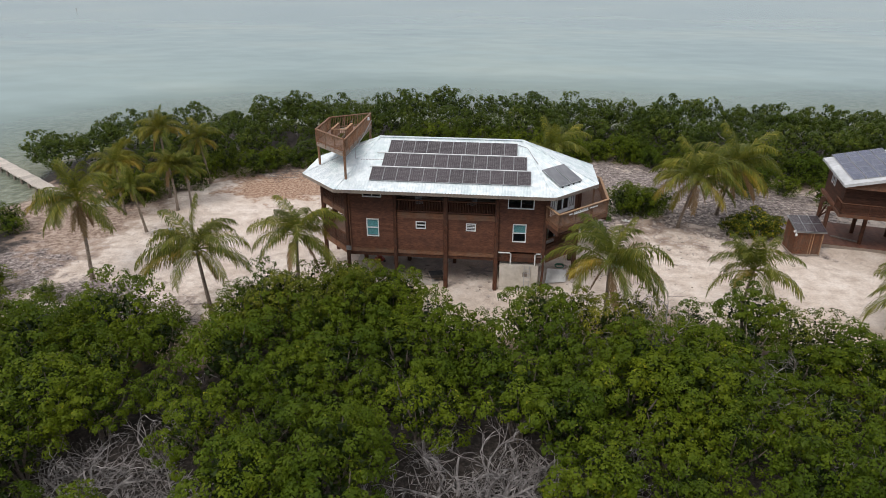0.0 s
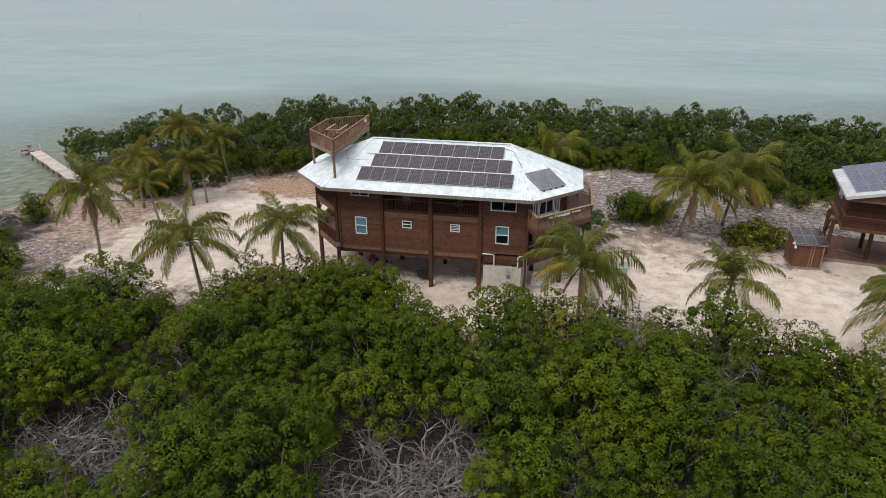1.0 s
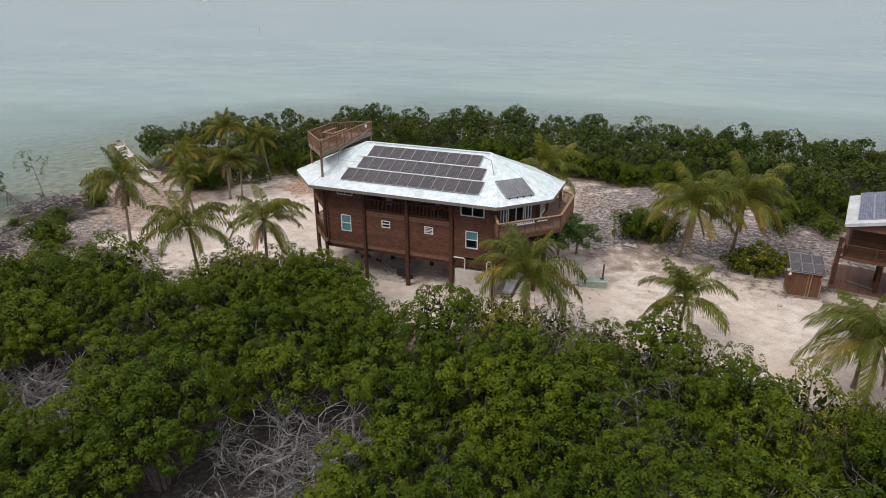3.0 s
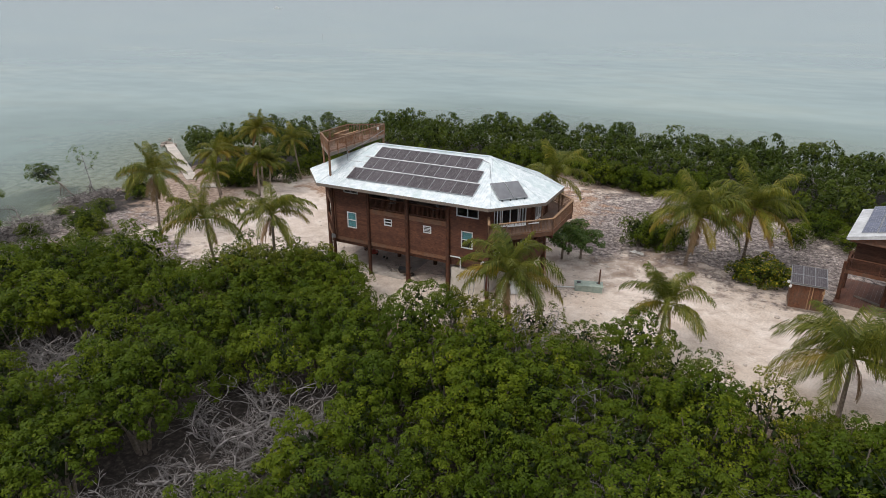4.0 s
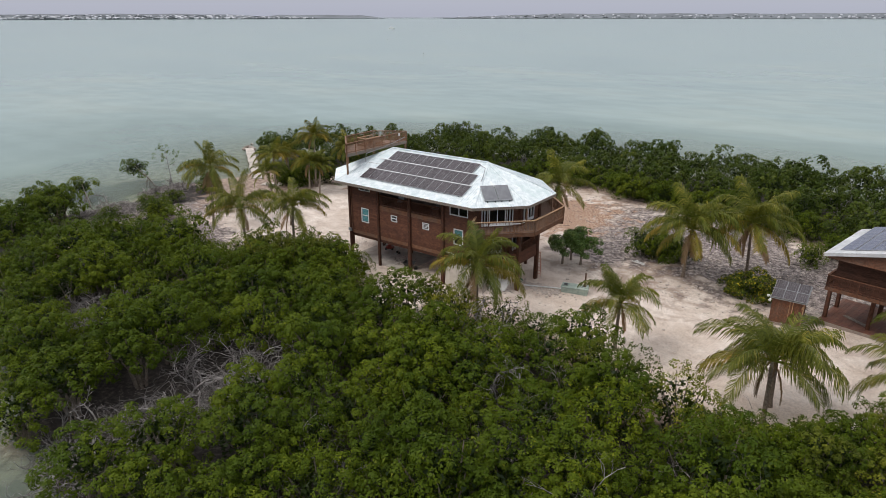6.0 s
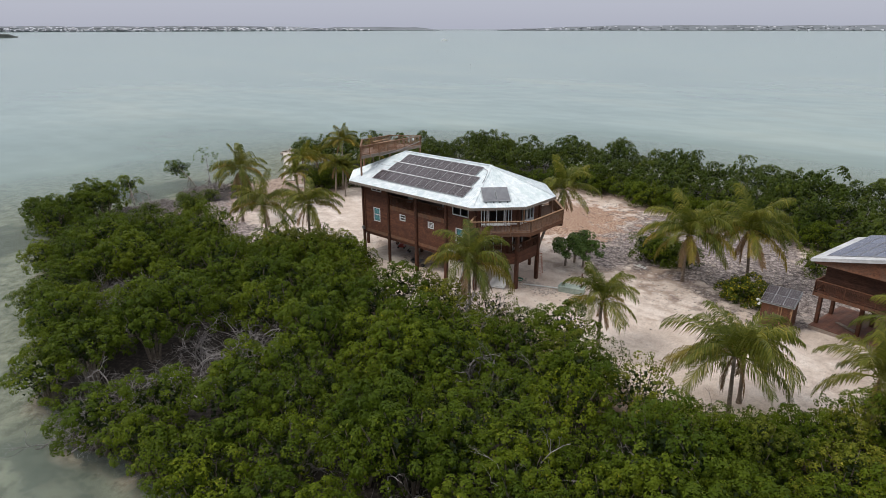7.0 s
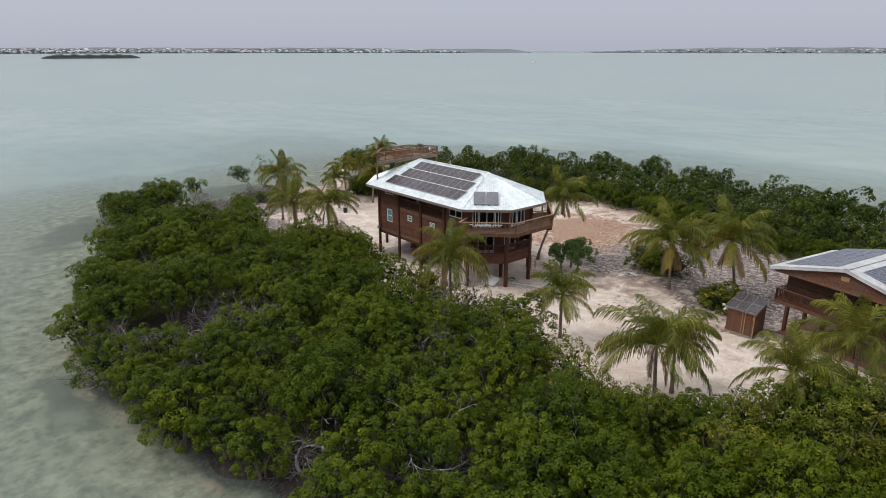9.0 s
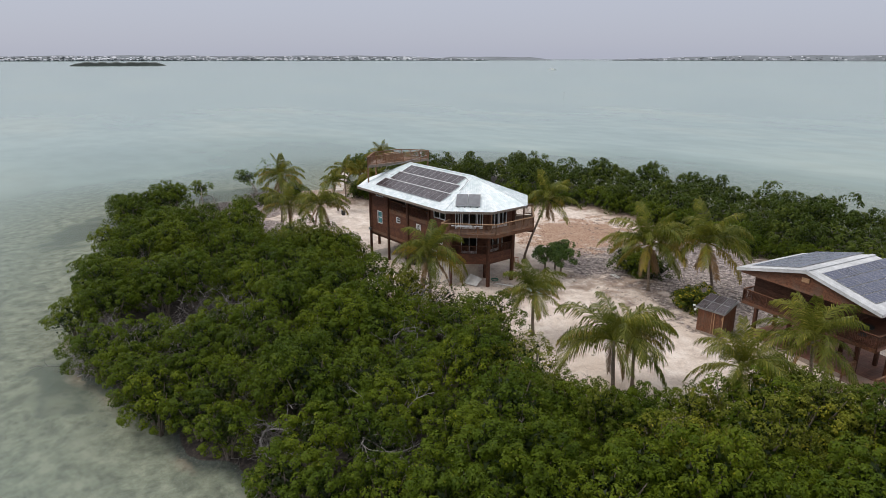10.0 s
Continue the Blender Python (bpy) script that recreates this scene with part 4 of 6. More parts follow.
for k in range(8):
    z0, z1 = 6.35 + k * 0.2, 6.35 + k * 0.2 + 0.19
    half0, half1 = 5.6 * (1 - max(0, z0 - 6.62) / 1.45), 5.6 * (1 - max(0, z1 - 6.62) / 1.45)
    if half1 > 0.1:
        part("gable_board", Geo().raw([(MID - half0, -0.45, z0), (MID + half0, -0.45, z0), (MID + half1, -0.42, z1), (MID - half1, -0.42, z1), (MID - half0, -0.3, z0), (MID + half0, -0.3, z0), (MID + half1, -0.3, z1), (MID - half1, -0.3, z1)],
                  [(0, 1, 2, 3), (7, 6, 5, 4), (0, 4, 5, 1), (1, 5, 6, 2), (2, 6, 7, 3), (3, 7, 4, 0)]), TRIM, second)
part("gable_vent", Geo().box(MID - 0.35, -0.5, 7.2, MID + 0.25, -0.44, 7.55), CAPRAIL, second, "pale wooden gable vent")
part("wall", siding(Boards(), (0.25, 0.95), (7.2, 0.95), 3.9, 6.75), SIDING_DARK, second)
part("wall", siding(Boards(), (0.25, 7.3), (0.25, 0.95), 3.9, 6.8, [(1.6, 2.2, 5.1, 6.0), (2.5, 3.1, 5.1, 6.0)]), SIDING_DARK, second)
for h in ((1.6, 2.2, 5.1, 6.0), (2.5, 3.1, 5.1, 6.0)):
    window(second, (0.25, 7.3), (0.25, 0.95), h)
part("wall", siding(Boards(), (10.8, 7.3), (0.25, 7.3), 3.9, 6.8), SIDING_DARK, second)
part("wall", siding(Boards(), (7.2, 0.95), (7.2, 7.3), 3.9, 6.9, []), SIDING_DARK, second)
part("floor", Geo().box(0.0, 0.0, 3.66, 10.9, 7.3, 3.88), REDDECK, second)
part("rim_board", Geo().box(-0.04, -0.05, 3.6, 10.94, 0.0, 3.9), TRIM, second)
part("rim_board", Geo().box(-0.08, -0.05, 3.6, -0.04, 7.3, 3.9), TRIM, second)
railing(second, [(0, 2.0), (0, 0), (10.9, 0), (10.9, 7.0)], 3.9, 4.9, POST, TRIM, 0.12, True, every=2.1)
for x in (0.1, 3.0, 5.9, 8.6, 10.8):
    for y in (2.4, 5.2):
        part("post", Geo().post(x - (0.4 if x < 1 else 0.15), y, 0.2, 3.7, 0.3), POST, second)
    part("girder", Geo().box(-0.35, 2.28 if x < 5 else 5.08, 3.3, 10.9, 2.52 if x < 5 else 5.32, 3.66), POST, second) if x in (0.1, 5.9) else None
part("brace", Geo().beam((-0.3, 5.1, 1.8), (-0.3, 3.6, 3.4), 0.12, 0.14), POST, second)
part("brace", Geo().beam((-0.3, 5.1, 1.8), (1.3, 5.1, 3.4), 0.12, 0.14), POST, second)
platform = thing("platform", "low red-brown boarded platform under the raised house", "platform", SECOND, kind="structure")
for k in range(40):
    part("board", Geo().box(-0.5 + k * 0.3, 1.55, 0.3, -0.5 + k * 0.3 + 0.285, 7.6, 0.36), REDDECK, platform)
part("edge_joist", Geo().box(-0.5, 1.5, -0.1, 11.5, 1.62, 0.3), GREYWOOD, platform)
part("edge_joist", Geo().box(-0.52, 1.62, -0.1, -0.4, 7.6, 0.3), GREYWOOD, platform)
plank = tagged(part("plank", Geo().box(0, 0, 0, 2.3, 0.22, 0.05).box(0.1, 0.25, 0, 2.2, 0.36, 0.05), GREYWOOD, None, at=SECOND @ pose(0.7, 3.6, 0.37, 0, 0, -25)), "pale grey loose plank lying on the platform", "plank")
panel2 = solar_panel(1.65, 1.0, CELLS_BLUE, second, "blue-grey solar panel on white sheet roof")
slope2 = math.degrees(math.atan2(TOPZ - LOWZ, MID - WEST))
first = True
for row in range(4):
    for k in range(5):
        m = Matrix.Translation((WEST + 0.75 + row * 1.02, 0.1 + 1.67 * k, LOWZ + (0.75 + row * 1.02) * 0.25 + 0.06)) @ pose(0, 0, 0, 0, -slope2, 0) @ pose(1.0, 0, 0, 0, 0, 90)
        if first:
            panel2.matrix_basis, first = m, False
        else:
            copy_thing(panel2, m)
for row in range(4):
    for k in range(5):
        x = MID + 0.75 + row * 1.02
        m = Matrix.Translation((x, 0.1 + 1.67 * k, TOPZ - (x - MID) * 0.25 + 0.06)) @ pose(0, 0, 0, 0, slope2, 0) @ pose(1.0, 0, 0, 0, 0, 90)
        copy_thing(panel2, m)
table = thing("porch_table", "dark round table on the shaded porch", "table", SECOND @ pose(9.0, 1.6, 3.9))
part("tabletop", Geo().tube([(0, 0, 0.7), (0, 0, 0.75)], 0.65, 14), BLACK, table)
part("leg", Geo().tube([(0, 0, 0), (0, 0, 0.7)], [0.3, 0.06], 8), BLACK, table)
steps = thing("entry_steps", "wooden steps with railings beside the raised house", "steps", SECOND @ pose(9.6, -1.3, 0))
for k in range(5):
    part("tread", Geo().box(0, -k * 0.28, 1.2 - k * 0.2, 1.6, -k * 0.28 + 0.27, 1.25 - k * 0.2), DECKING, steps)
part("landing", Geo().box(-0.2, 0.28, 1.2, 2.2, 1.9, 1.26), DECKING, steps)
for x, y in ((-0.15, 0.35), (2.1, 0.35), (-0.15, 1.8), (2.1, 1.8)):
    part("post", Geo().post(x, y, -0.2, 2.2, 0.12), RAIL, steps)
railing(steps, [(-0.2, 1.9), (-0.2, 0.28)], 1.26, 2.25, RAIL, RAIL, 0.13, False)
railing(steps, [(2.2, 0.28), (2.2, 1.9)], 1.26, 2.25, RAIL, RAIL, 0.13, False)

# ---- the shed with its tilted panels ----
shed = thing("shed", "small brown board shed with tilted solar roof", "shed", pose(24.85, 55.85, 0, 0, 0, 2))
W, D, HF, HB = 2.3, 2.2, 2.3, 2.9
for side in range(4):
    run = W if side % 2 == 0 else D
    n = int(run / 0.14)
    for k in range(n):
        s = k * run / n
        e = s + run / n - 0.012
        if side == 0:
            g = Geo().box(s, -0.02, 0.12, e, 0.02, HF)
        elif side == 2:
            g = Geo().box(s, D - 0.02, 0.12, e, D + 0.02, HB)
        else:
            z = HF + (HB - HF) * (s + e) / 2 / D
            x = W if side == 1 else 0
            g = Geo().box(x - 0.02, s, 0.12, x + 0.02, e, z)
        part("wall_board", g, TRIM, shed)
part("base", Geo().box(-0.08, -0.08, -0.1, W + 0.08, D + 0.08, 0.13), GREYWOOD, shed)
part("inner_lining", Geo().box(0.03, 0.03, 0.13, W - 0.03, D - 0.03, HF - 0.05), POST, shed)
for x in (1.28, 1.5):
    part("batten", Geo().box(x, -0.05, 0.13, x + 0.06, -0.02, HF - 0.05), CAPRAIL, shed, "pale door batten")
part("corner_board", Geo().box(W - 0.03, -0.05, 0.13, W + 0.04, 0.0, HF), CAPRAIL, shed)
part("hinge", Geo().box(W - 0.12, -0.07, 1.7, W + 0.06, -0.05, 1.95), CAPRAIL, shed)
tilt = math.degrees(math.atan2(HB - HF, D))
part("roof_sheet", Geo().box(-0.15, -0.25, 0, W + 0.2, D * 1.06, 0.05), GREYMETAL, shed, at=pose(0, 0, HF, tilt, 0, 0))
sp = solar_panel(0.84, 1.22, CELLS, shed, "dark solar panel tilted on the shed roof")
sp.matrix_basis = pose(-0.12, -0.22, HF + 0.0, tilt, 0, 0) @ pose(0, 0, 0.07)
for i in range(3):
    for j in range(2):
        if i or j:
            copy_thing(sp, pose(-0.12, -0.22, HF + 0.0, tilt, 0, 0) @ pose(i * 0.86, j * 1.24, 0.07))
rng = random.Random(5)
flood = thing("flood_light", "white twin floodlight on shed corner", "floodlight", shed.matrix_basis @ pose(-0.12, -0.2, HF - 0.15))
part("head", Geo().tube([(0, 0, 0), (-0.05, -0.18, -0.1)], [0.06, 0.12], 8), WHITE, flood)
part("head", Geo().tube([(-0.1, 0, 0.3), (-0.25, -0.12, 0.26)], [0.06, 0.12], 8), WHITE, flood)
part("bracket", Geo().tube([(0.1, 0.1, -0.1), (0, 0, 0), (-0.1, 0, 0.3)], 0.025, 6), WHITE, flood)
for x, y, r in ((26.3, 56.1, 0.26), (27.1, 57.0, 0.2), (25.2, 55.7, 0.16), (26.6, 56.2, 0.13)):
    st = part("stone", Geo().stone(0, 0, r * 0.5, r, rng), STONE, None, at=pose(x, y, height_at(x, y)))
    tagged(st, "pale coral stone beside the shed", "stone", "stones by the shed")

# ---- the buried tank with its pipes ----
tank = thing("septic_tank", "half-buried grey-green concrete tank with two hatches", "tank", pose(8.35, 50.75, 0, 0, 0, 17))
part("body", Geo().box(0, 0, -0.4, 2.35, 1.05, 0.5).box(-0.05, -0.05, 0.5, 2.4, 1.1, 0.58), TANKGREEN, tank)
for k in range(7):
    part("rib", Geo().box(0.2 + k * 0.3, -0.035, -0.2, 0.28 + k * 0.3, 0.0, 0.5), TANKGREEN, tank)
for x in (0.32, 2.0):
    part("hatch", Geo().box(x - 0.25, 0.25, 0.58, x + 0.25, 0.8, 0.66), TANKGREEN, tank)
    # No hole is cut; a thin black sheet stands for the opening's dark inside.
    part("hatch_hole", Geo().box(x - 0.17, 0.33, 0.655, x + 0.17, 0.72, 0.668), BLACK, tank, "black sheet for the shade in the hatch opening")
part("standpipe", Geo().tube([(2.05, 0.5, 0.6), (2.07, 0.5, 2.0)], 0.07, 8), TRIM, tank, "rusty brown standpipe")
pp = part("pipe", Geo().tube([(4.9, 49.9, 0.12), (6.6, 50.6, 0.14), (8.4, 51.2, 0.2)], 0.07, 8), PVC)
tagged(pp, "white plastic pipe lying on the sand", "pipe")
g, rng = Geo(), random.Random(8)
for k in range(170):
    x, y = rng.uniform(4.2, 8.6), rng.gauss(50.3, 0.55)
    g.stone(x, y, height_at(x, y) + 0.03, rng.uniform(0.06, 0.2), rng)
tagged(part("rubble_heap", g, STONE), "pale broken coral rocks around the pipe trench", "rubble", kind="stuff")
timber = thing("timber_pieces", "pale sawn timber lying on the rubble", "timber", pose(10.6, 61.9, 0.15, 0, 0, -15))
part("plank", Geo().box(0, 0, 0, 1.5, 0.12, 0.05), PAPER, timber)
part("plank", Geo().box(0.2, 0.3, 0, 1.3, 0.42, 0.05), PAPER, timber)
part("plank", Geo().box(0.3, 0.0, 0.05, 0.42, 0.5, 0.1), PAPER, timber)


# ---- things round the house ----
def step_ladder(at):
    ob = thing("step_ladder", "worn orange step ladder standing open under the deck", "ladder", at)
    for s in (-1, 1):
        part("front_rail", Geo().beam((s * 0.3, -0.55, 0.0), (s * 0.2, 0.0, 2.3), 0.05, 0.08), PINKWOOD, ob)
        part("rear_rail", Geo().beam((s * 0.3, 0.6, 0.0), (s * 0.2, 0.05, 2.3), 0.04, 0.06), PINKWOOD, ob)
    for k in range(7):
        t = (k + 1) / 8
        w = 0.3 - 0.1 * t
        part("tread", Geo().box(-w, -0.55 + 0.55 * t - 0.05, 2.3 * t, w, -0.55 + 0.55 * t + 0.06, 2.3 * t + 0.03), PINKWOOD, ob)
    part("cap", Geo().box(-0.24, -0.08, 2.3, 0.24, 0.12, 2.34), PINKWOOD, ob)
    return ob


step_ladder(pose(4.5, 53.2, 0, 0, 0, 25))
lean = thing("leaning_ladder", "grey aluminium ladder leaning against the cistern", "ladder", HOUSE @ pose(14.1, -1.0, 0))
for s in (0, 0.42):
    part("rail", Geo().beam((s, 0, 0), (s, 0.92, 2.3), 0.04, 0.07), GREYMETAL, lean)
for k in range(7):
    part("rung", Geo().tube([(0, 0.115 * (k + 1), 0.29 * (k + 1)), (0.42, 0.115 * (k + 1), 0.29 * (k + 1))], 0.018, 6), GREYMETAL, lean)
sheet = part("fallen_sheet", Geo().raw([(0, 0, 0), (1.7, 0.1, 0.05), (1.9, 0.9, 0.75), (0.3, 0.8, 0.95), (0, 0.03, 0), (1.7, 0.13, 0.05), (1.9, 0.93, 0.75), (0.3, 0.83, 0.95)], [(0, 1, 2, 3), (7, 6, 5, 4), (0, 4, 5, 1), (1, 5, 6, 2), (2, 6, 7, 3), (3, 7, 4, 0)]), PAPER, None, at=pose(2.6, 47.2, 0.08, 0, 0, 10))
tagged(sheet, "crumpled pale sheet leaning under the porch", "sheet")
hose = Geo()
for k in range(4):
    hose.tube([(0.35 * math.cos(a * 0.5) * (1 + k * 0.06), 0.35 * math.sin(a * 0.5) * (1 + k * 0.06), 0.04 + k * 0.03) for a in range(14)], 0.025, 6)
tagged(part("garden_hose", hose, GREENHOSE, None, at=pose(3.9, 50.6, 0.03)), "coiled green garden hose on sand", "hose")
barrow = thing("wheelbarrow", "black wheelbarrow parked under the house", "wheelbarrow", HOUSE @ pose(7.0, 0.9, 0, 0, 0, 20))
part("tray", Geo().raw([(-0.45, -0.3, 0.45), (0.35, -0.3, 0.45), (0.35, 0.3, 0.45), (-0.45, 0.3, 0.45), (-0.6, -0.42, 0.8), (0.55, -0.42, 0.75), (0.55, 0.42, 0.75), (-0.6, 0.42, 0.8)], [(3, 2, 1, 0), (0, 1, 5, 4), (1, 2, 6, 5), (2, 3, 7, 6), (3, 0, 4, 7)]), BLACK, barrow)
part("wheel", Geo().tube([(0.62, -0.06, 0.2), (0.62, 0.06, 0.2)], 0.2, 14), BLACK, barrow)
for s in (-0.22, 0.22):
    part("handle", Geo().tube([(0.6, s * 0.4, 0.25), (-0.4, s, 0.42), (-1.2, s * 1.2, 0.6)], 0.025, 6), GREYWOOD, barrow)
    part("leg", Geo().tube([(-0.35, s, 0.42), (-0.4, s, 0.0)], 0.02, 6), GREYMETAL, barrow)
rng = random.Random(11)
g = Geo()
for k in range(60):
    x, y, z = rng.gauss(5.6, 0.5), rng.gauss(1.6, 0.45), rng.uniform(0.03, 0.6)
    a, e = rng.uniform(0, 6.3), rng.uniform(-0.5, 0.9)
    r = rng.uniform(0.15, 0.5)
    g.tube([(x, y, z), (x + r * math.cos(a), y + r * math.sin(a), z + r * e * 0.6)], 0.02, 5)
tagged(part("branch_heap", g, DRIFT, None, at=HOUSE), "heap of bleached branches beside the wheelbarrow", "branches", kind="stuff")
mower = thing("push_mower", "red and black push mower under the house", "mower", HOUSE @ pose(1.6, 4.0, 0.06, 0, 0, 30))
part("deck", Geo().box(-0.4, -0.28, 0.12, 0.4, 0.28, 0.32).box(-0.2, -0.18, 0.32, 0.2, 0.18, 0.55), RED, mower)
for x, y in ((-0.35, -0.3), (0.35, -0.3), (-0.35, 0.3), (0.35, 0.3)):
    part("wheel", Geo().tube([(x, y - 0.03, 0.11), (x, y + 0.03, 0.11)], 0.11, 10), BLACK, mower)
part("handle", Geo().tube([(-0.35, -0.2, 0.3), (-1.1, -0.2, 0.95), (-1.1, 0.2, 0.95), (-0.35, 0.2, 0.3)], 0.018, 6), GREYMETAL, mower)
cart = thing("hand_truck", "dark hand truck with loose tools on the slab", "hand truck", HOUSE @ pose(3.2, 3.4, 0.06, 0, 0, -20))
part("plate", Geo().box(-0.25, -0.3, 0, 0.25, 0, 0.02), GREYMETAL, cart)
for s in (-0.2, 0.2):
    part("rail", Geo().tube([(s, 0, 0), (s, 0.25, 1.2)], 0.02, 6), GREYMETAL, cart)
    part("wheel", Geo().tube([(s - 0.04, 0.12, 0.13), (s + 0.04, 0.12, 0.13)], 0.13, 10), BLACK, cart)
part("tool", Geo().tube([(0.4, -0.2, 0), (0.3, 0.3, 1.3)], 0.02, 5), GREYWOOD, cart)
chest = thing("white_cabinet", "white freezer chest standing on the slab", "freezer", HOUSE @ pose(4.3, 5.0, 0.06))
part("body", Geo().box(0, 0, 0, 1.0, 0.6, 0.82), WHITE, chest)
part("lid", Geo().box(-0.01, -0.02, 0.83, 1.01, 0.61, 0.9), WHITE, chest)
lad2 = part("broken_pavers", (lambda gg: [gg.stone(rng.uniform(6.0, 11.6), rng.gauss(1.2, 0.9), 0.04, rng.uniform(0.1, 0.28), rng, 0.25) for k in range(42)] and gg)(Geo()), STONE, None, at=HOUSE)
tagged(lad2, "broken pale paving stones strewn under the house", "stones", kind="stuff")
for k, (x, y, turn) in enumerate(((5.6, 1.3, 20), (9.8, 1.4, -35))):
    ch = thing("balcony_chair", "dark slatted chair on the shaded balcony", "chair", HOUSE @ pose(x, y, 6.3, 0, 0, turn), "balcony chairs")
    part("seat", Geo().box(-0.28, -0.28, 0.4, 0.28, 0.28, 0.46), GREYMETAL, ch)
    part("backrest", Geo().box(-0.28, 0.25, 0.5, 0.28, 0.3, 1.0), GREYMETAL, ch)
    for a, b in ((-0.25, -0.25), (0.25, -0.25), (-0.25, 0.25), (0.25, 0.25)):
        part("leg", Geo().post(a, b, 0, 0.4, 0.05), POST, ch)
    # Plain grey box of unknown use; it gives no light.
    sp_ = thing("wall_speaker", "small grey box of unclear use on the balcony wall", "wall lamp", HOUSE @ pose(x + 0.1, 2.98, 8.0), "balcony lamps")
    part("body", Geo().box(-0.3, -0.16, 0, 0.3, 0, 0.28), ALU, sp_)
drum = thing("waste_drum", "dark plastic drum standing on the sand", "drum", pose(-32.6, 52.4, 0))
part("body", Geo().tube([(0, 0, -0.02), (0, 0, 0.3), (0, 0, 0.85)], [0.28, 0.31, 0.29], 14), BLACK, drum)
part("rim", Geo().tube([(0, 0, 0.85), (0, 0, 0.9)], 0.32, 14), GREYMETAL, drum)


# ---- palms ----
def frond_mesh(name, length, rise, fall, material, seed, n=66, wilt=1.5):
    """A feather palm frond: a rachis that leaves at one slope and bends to another, with hanging leaflets on both sides."""
    r = random.Random(seed)
    spine, p = [], Vector((0, 0, 0))
    sway = r.uniform(-0.5, 0.5)
    for k in range(25):
        e = radians(rise + (fall - rise) * (k / 24) ** 1.3)
        spine.append(p.copy())
        p = p + Vector((math.cos(e), sway * (k / 24) ** 2 * 0.7, math.sin(e))) * length / 24

    def rachis(s):
        k = min(23, int(s * 24))
        return spine[k].lerp(spine[k + 1], s * 24 - k)
    g = Geo()
    g.tube([spine[k] for k in range(0, 25, 3)], [0.045 - 0.0047 * k for k in range(9)], 4, False)
    for k in range(n):
        s = 0.16 + 0.83 * (k + 0.5) / n
        p, d = rachis(s), (rachis(min(1.0, s + 0.03)) - rachis(max(0, s - 0.03))).normalized()
        size = length * 0.29 * (0.35 + 0.65 * math.sin(math.pi * min(1, s * 0.8 + 0.12)) ** 0.8) * r.uniform(0.88, 1.1)
        lift = Vector((-d.z, 0, d.x)) * (0.35 - 0.25 * s)
        for side in (-1, 1):
            way = (Vector((0, side, 0)) + d * (0.75 + 0.7 * s + r.uniform(-0.12, 0.12)) + lift + Vector((0, 0, -wilt * r.uniform(0.1, 0.7)))).normalized()
            tip = (way + Vector((0, 0, -wilt * 1.2 - r.uniform(0, 0.5)))).normalized()
            w = d * (0.019 + 0.009 * r.random())
            m1 = p + way * size * 0.55
            g.raw([p - w * 0.7, p + w * 0.7, m1 + w, m1 - w, m1 + tip * size * 0.5], [(0, 1, 2, 3), (3, 2, 4)])
    return g.mesh(name, material)


FRONDS = {k: [frond_mesh("frond", *a, seed=s + i * 10) for i, a in enumerate(v)] for s, (k, v) in enumerate({
    "new": [(2.9, 86, 58, FROND), (3.1, 76, 30, FROND), (3.2, 70, 5, FROND)],
    "mid": [(3.5, 62, -48, FROND), (3.6, 50, -56, FROND), (3.5, 68, -35, FROND), (3.6, 40, -60, FROND)],
    "low": [(3.5, 26, -66, FROND), (3.4, 12, -72, FROND), (3.4, -2, -76, FROND)],
    "pale": [(3.3, 62, -48, FROND_PALE), (3.4, 46, -58, FROND_PALE), (3.3, 74, 10, FROND_PALE), (3.3, 24, -68, FROND_PALE)],
    "old": [(3.3, 10, -64, FROND_OLD), (3.2, 22, -60, FROND_OLD), (3.1, -4, -70, FROND_OLD)],
    "dead": [(2.5, -55, -88, FROND_DEAD), (2.2, -70, -89, FROND_DEAD)]}.items())}


def palm(base, crown, seed, size=1.0, old=3, dead=3, count=19, label="coconut palm with arching green fronds on the sand"):
    r = random.Random(seed)
    bz = height_at(*base)
    ob = thing("coconut_palm", label, "palm", pose(*base, bz), "coconut palms")
    h = Vector(crown) - Vector((*base, bz + 0.35))
    pts, rad = [], []
    for k in range(9):
        t = k / 8
        bow = math.sin(t * math.pi) * 0.06 * h.z
        pts.append((h.x * t ** 1.3 + bow * (h.y > 0) * 0.4, h.y * t ** 1.3 - bow * 0.3, h.z * t - (0.3 if k == 0 else 0)))
        rad.append((0.16 - 0.06 * t + (0.1 if k == 0 else 0)) * min(1, size + 0.15))
    part("trunk", Geo().tube(pts, rad, 9), PALMBARK, ob, smooth=True)
    kinds = ["new"] * max(3, count // 5) + ["mid"] * (count // 2) + ["low"] * (count - count // 5 - count // 2) + ["old"] * old + ["dead"] * dead
    if old > 3 and size < 0.9:
        kinds = ["pale" if kind in ("new", "mid", "low") and k % 3 else kind for k, kind in enumerate(kinds)]
    for k, kind in enumerate(kinds):
        turn = k * 137.5 + r.uniform(-22, 22)
        s = size * 1.1 * r.uniform(0.85, 1.12)
        m = Matrix.Translation(h) @ pose(0, 0, 0, r.uniform(-12, 12), r.uniform(-14, 10), turn) @ pose(0.06, 0, 0) @ Matrix.Diagonal((s, s, s, 1))
        part("frond", r.choice(FRONDS[kind]), None, ob, at=m)
    if seed % 2 == 0:
        for k in range(5):
            a = k * 1.3 + seed
            part("coconut", Geo().stone(h.x + 0.25 * math.cos(a), h.y + 0.25 * math.sin(a), h.z - 0.3, 0.13, r, 1.0), FROND_OLD, ob)
    return ob


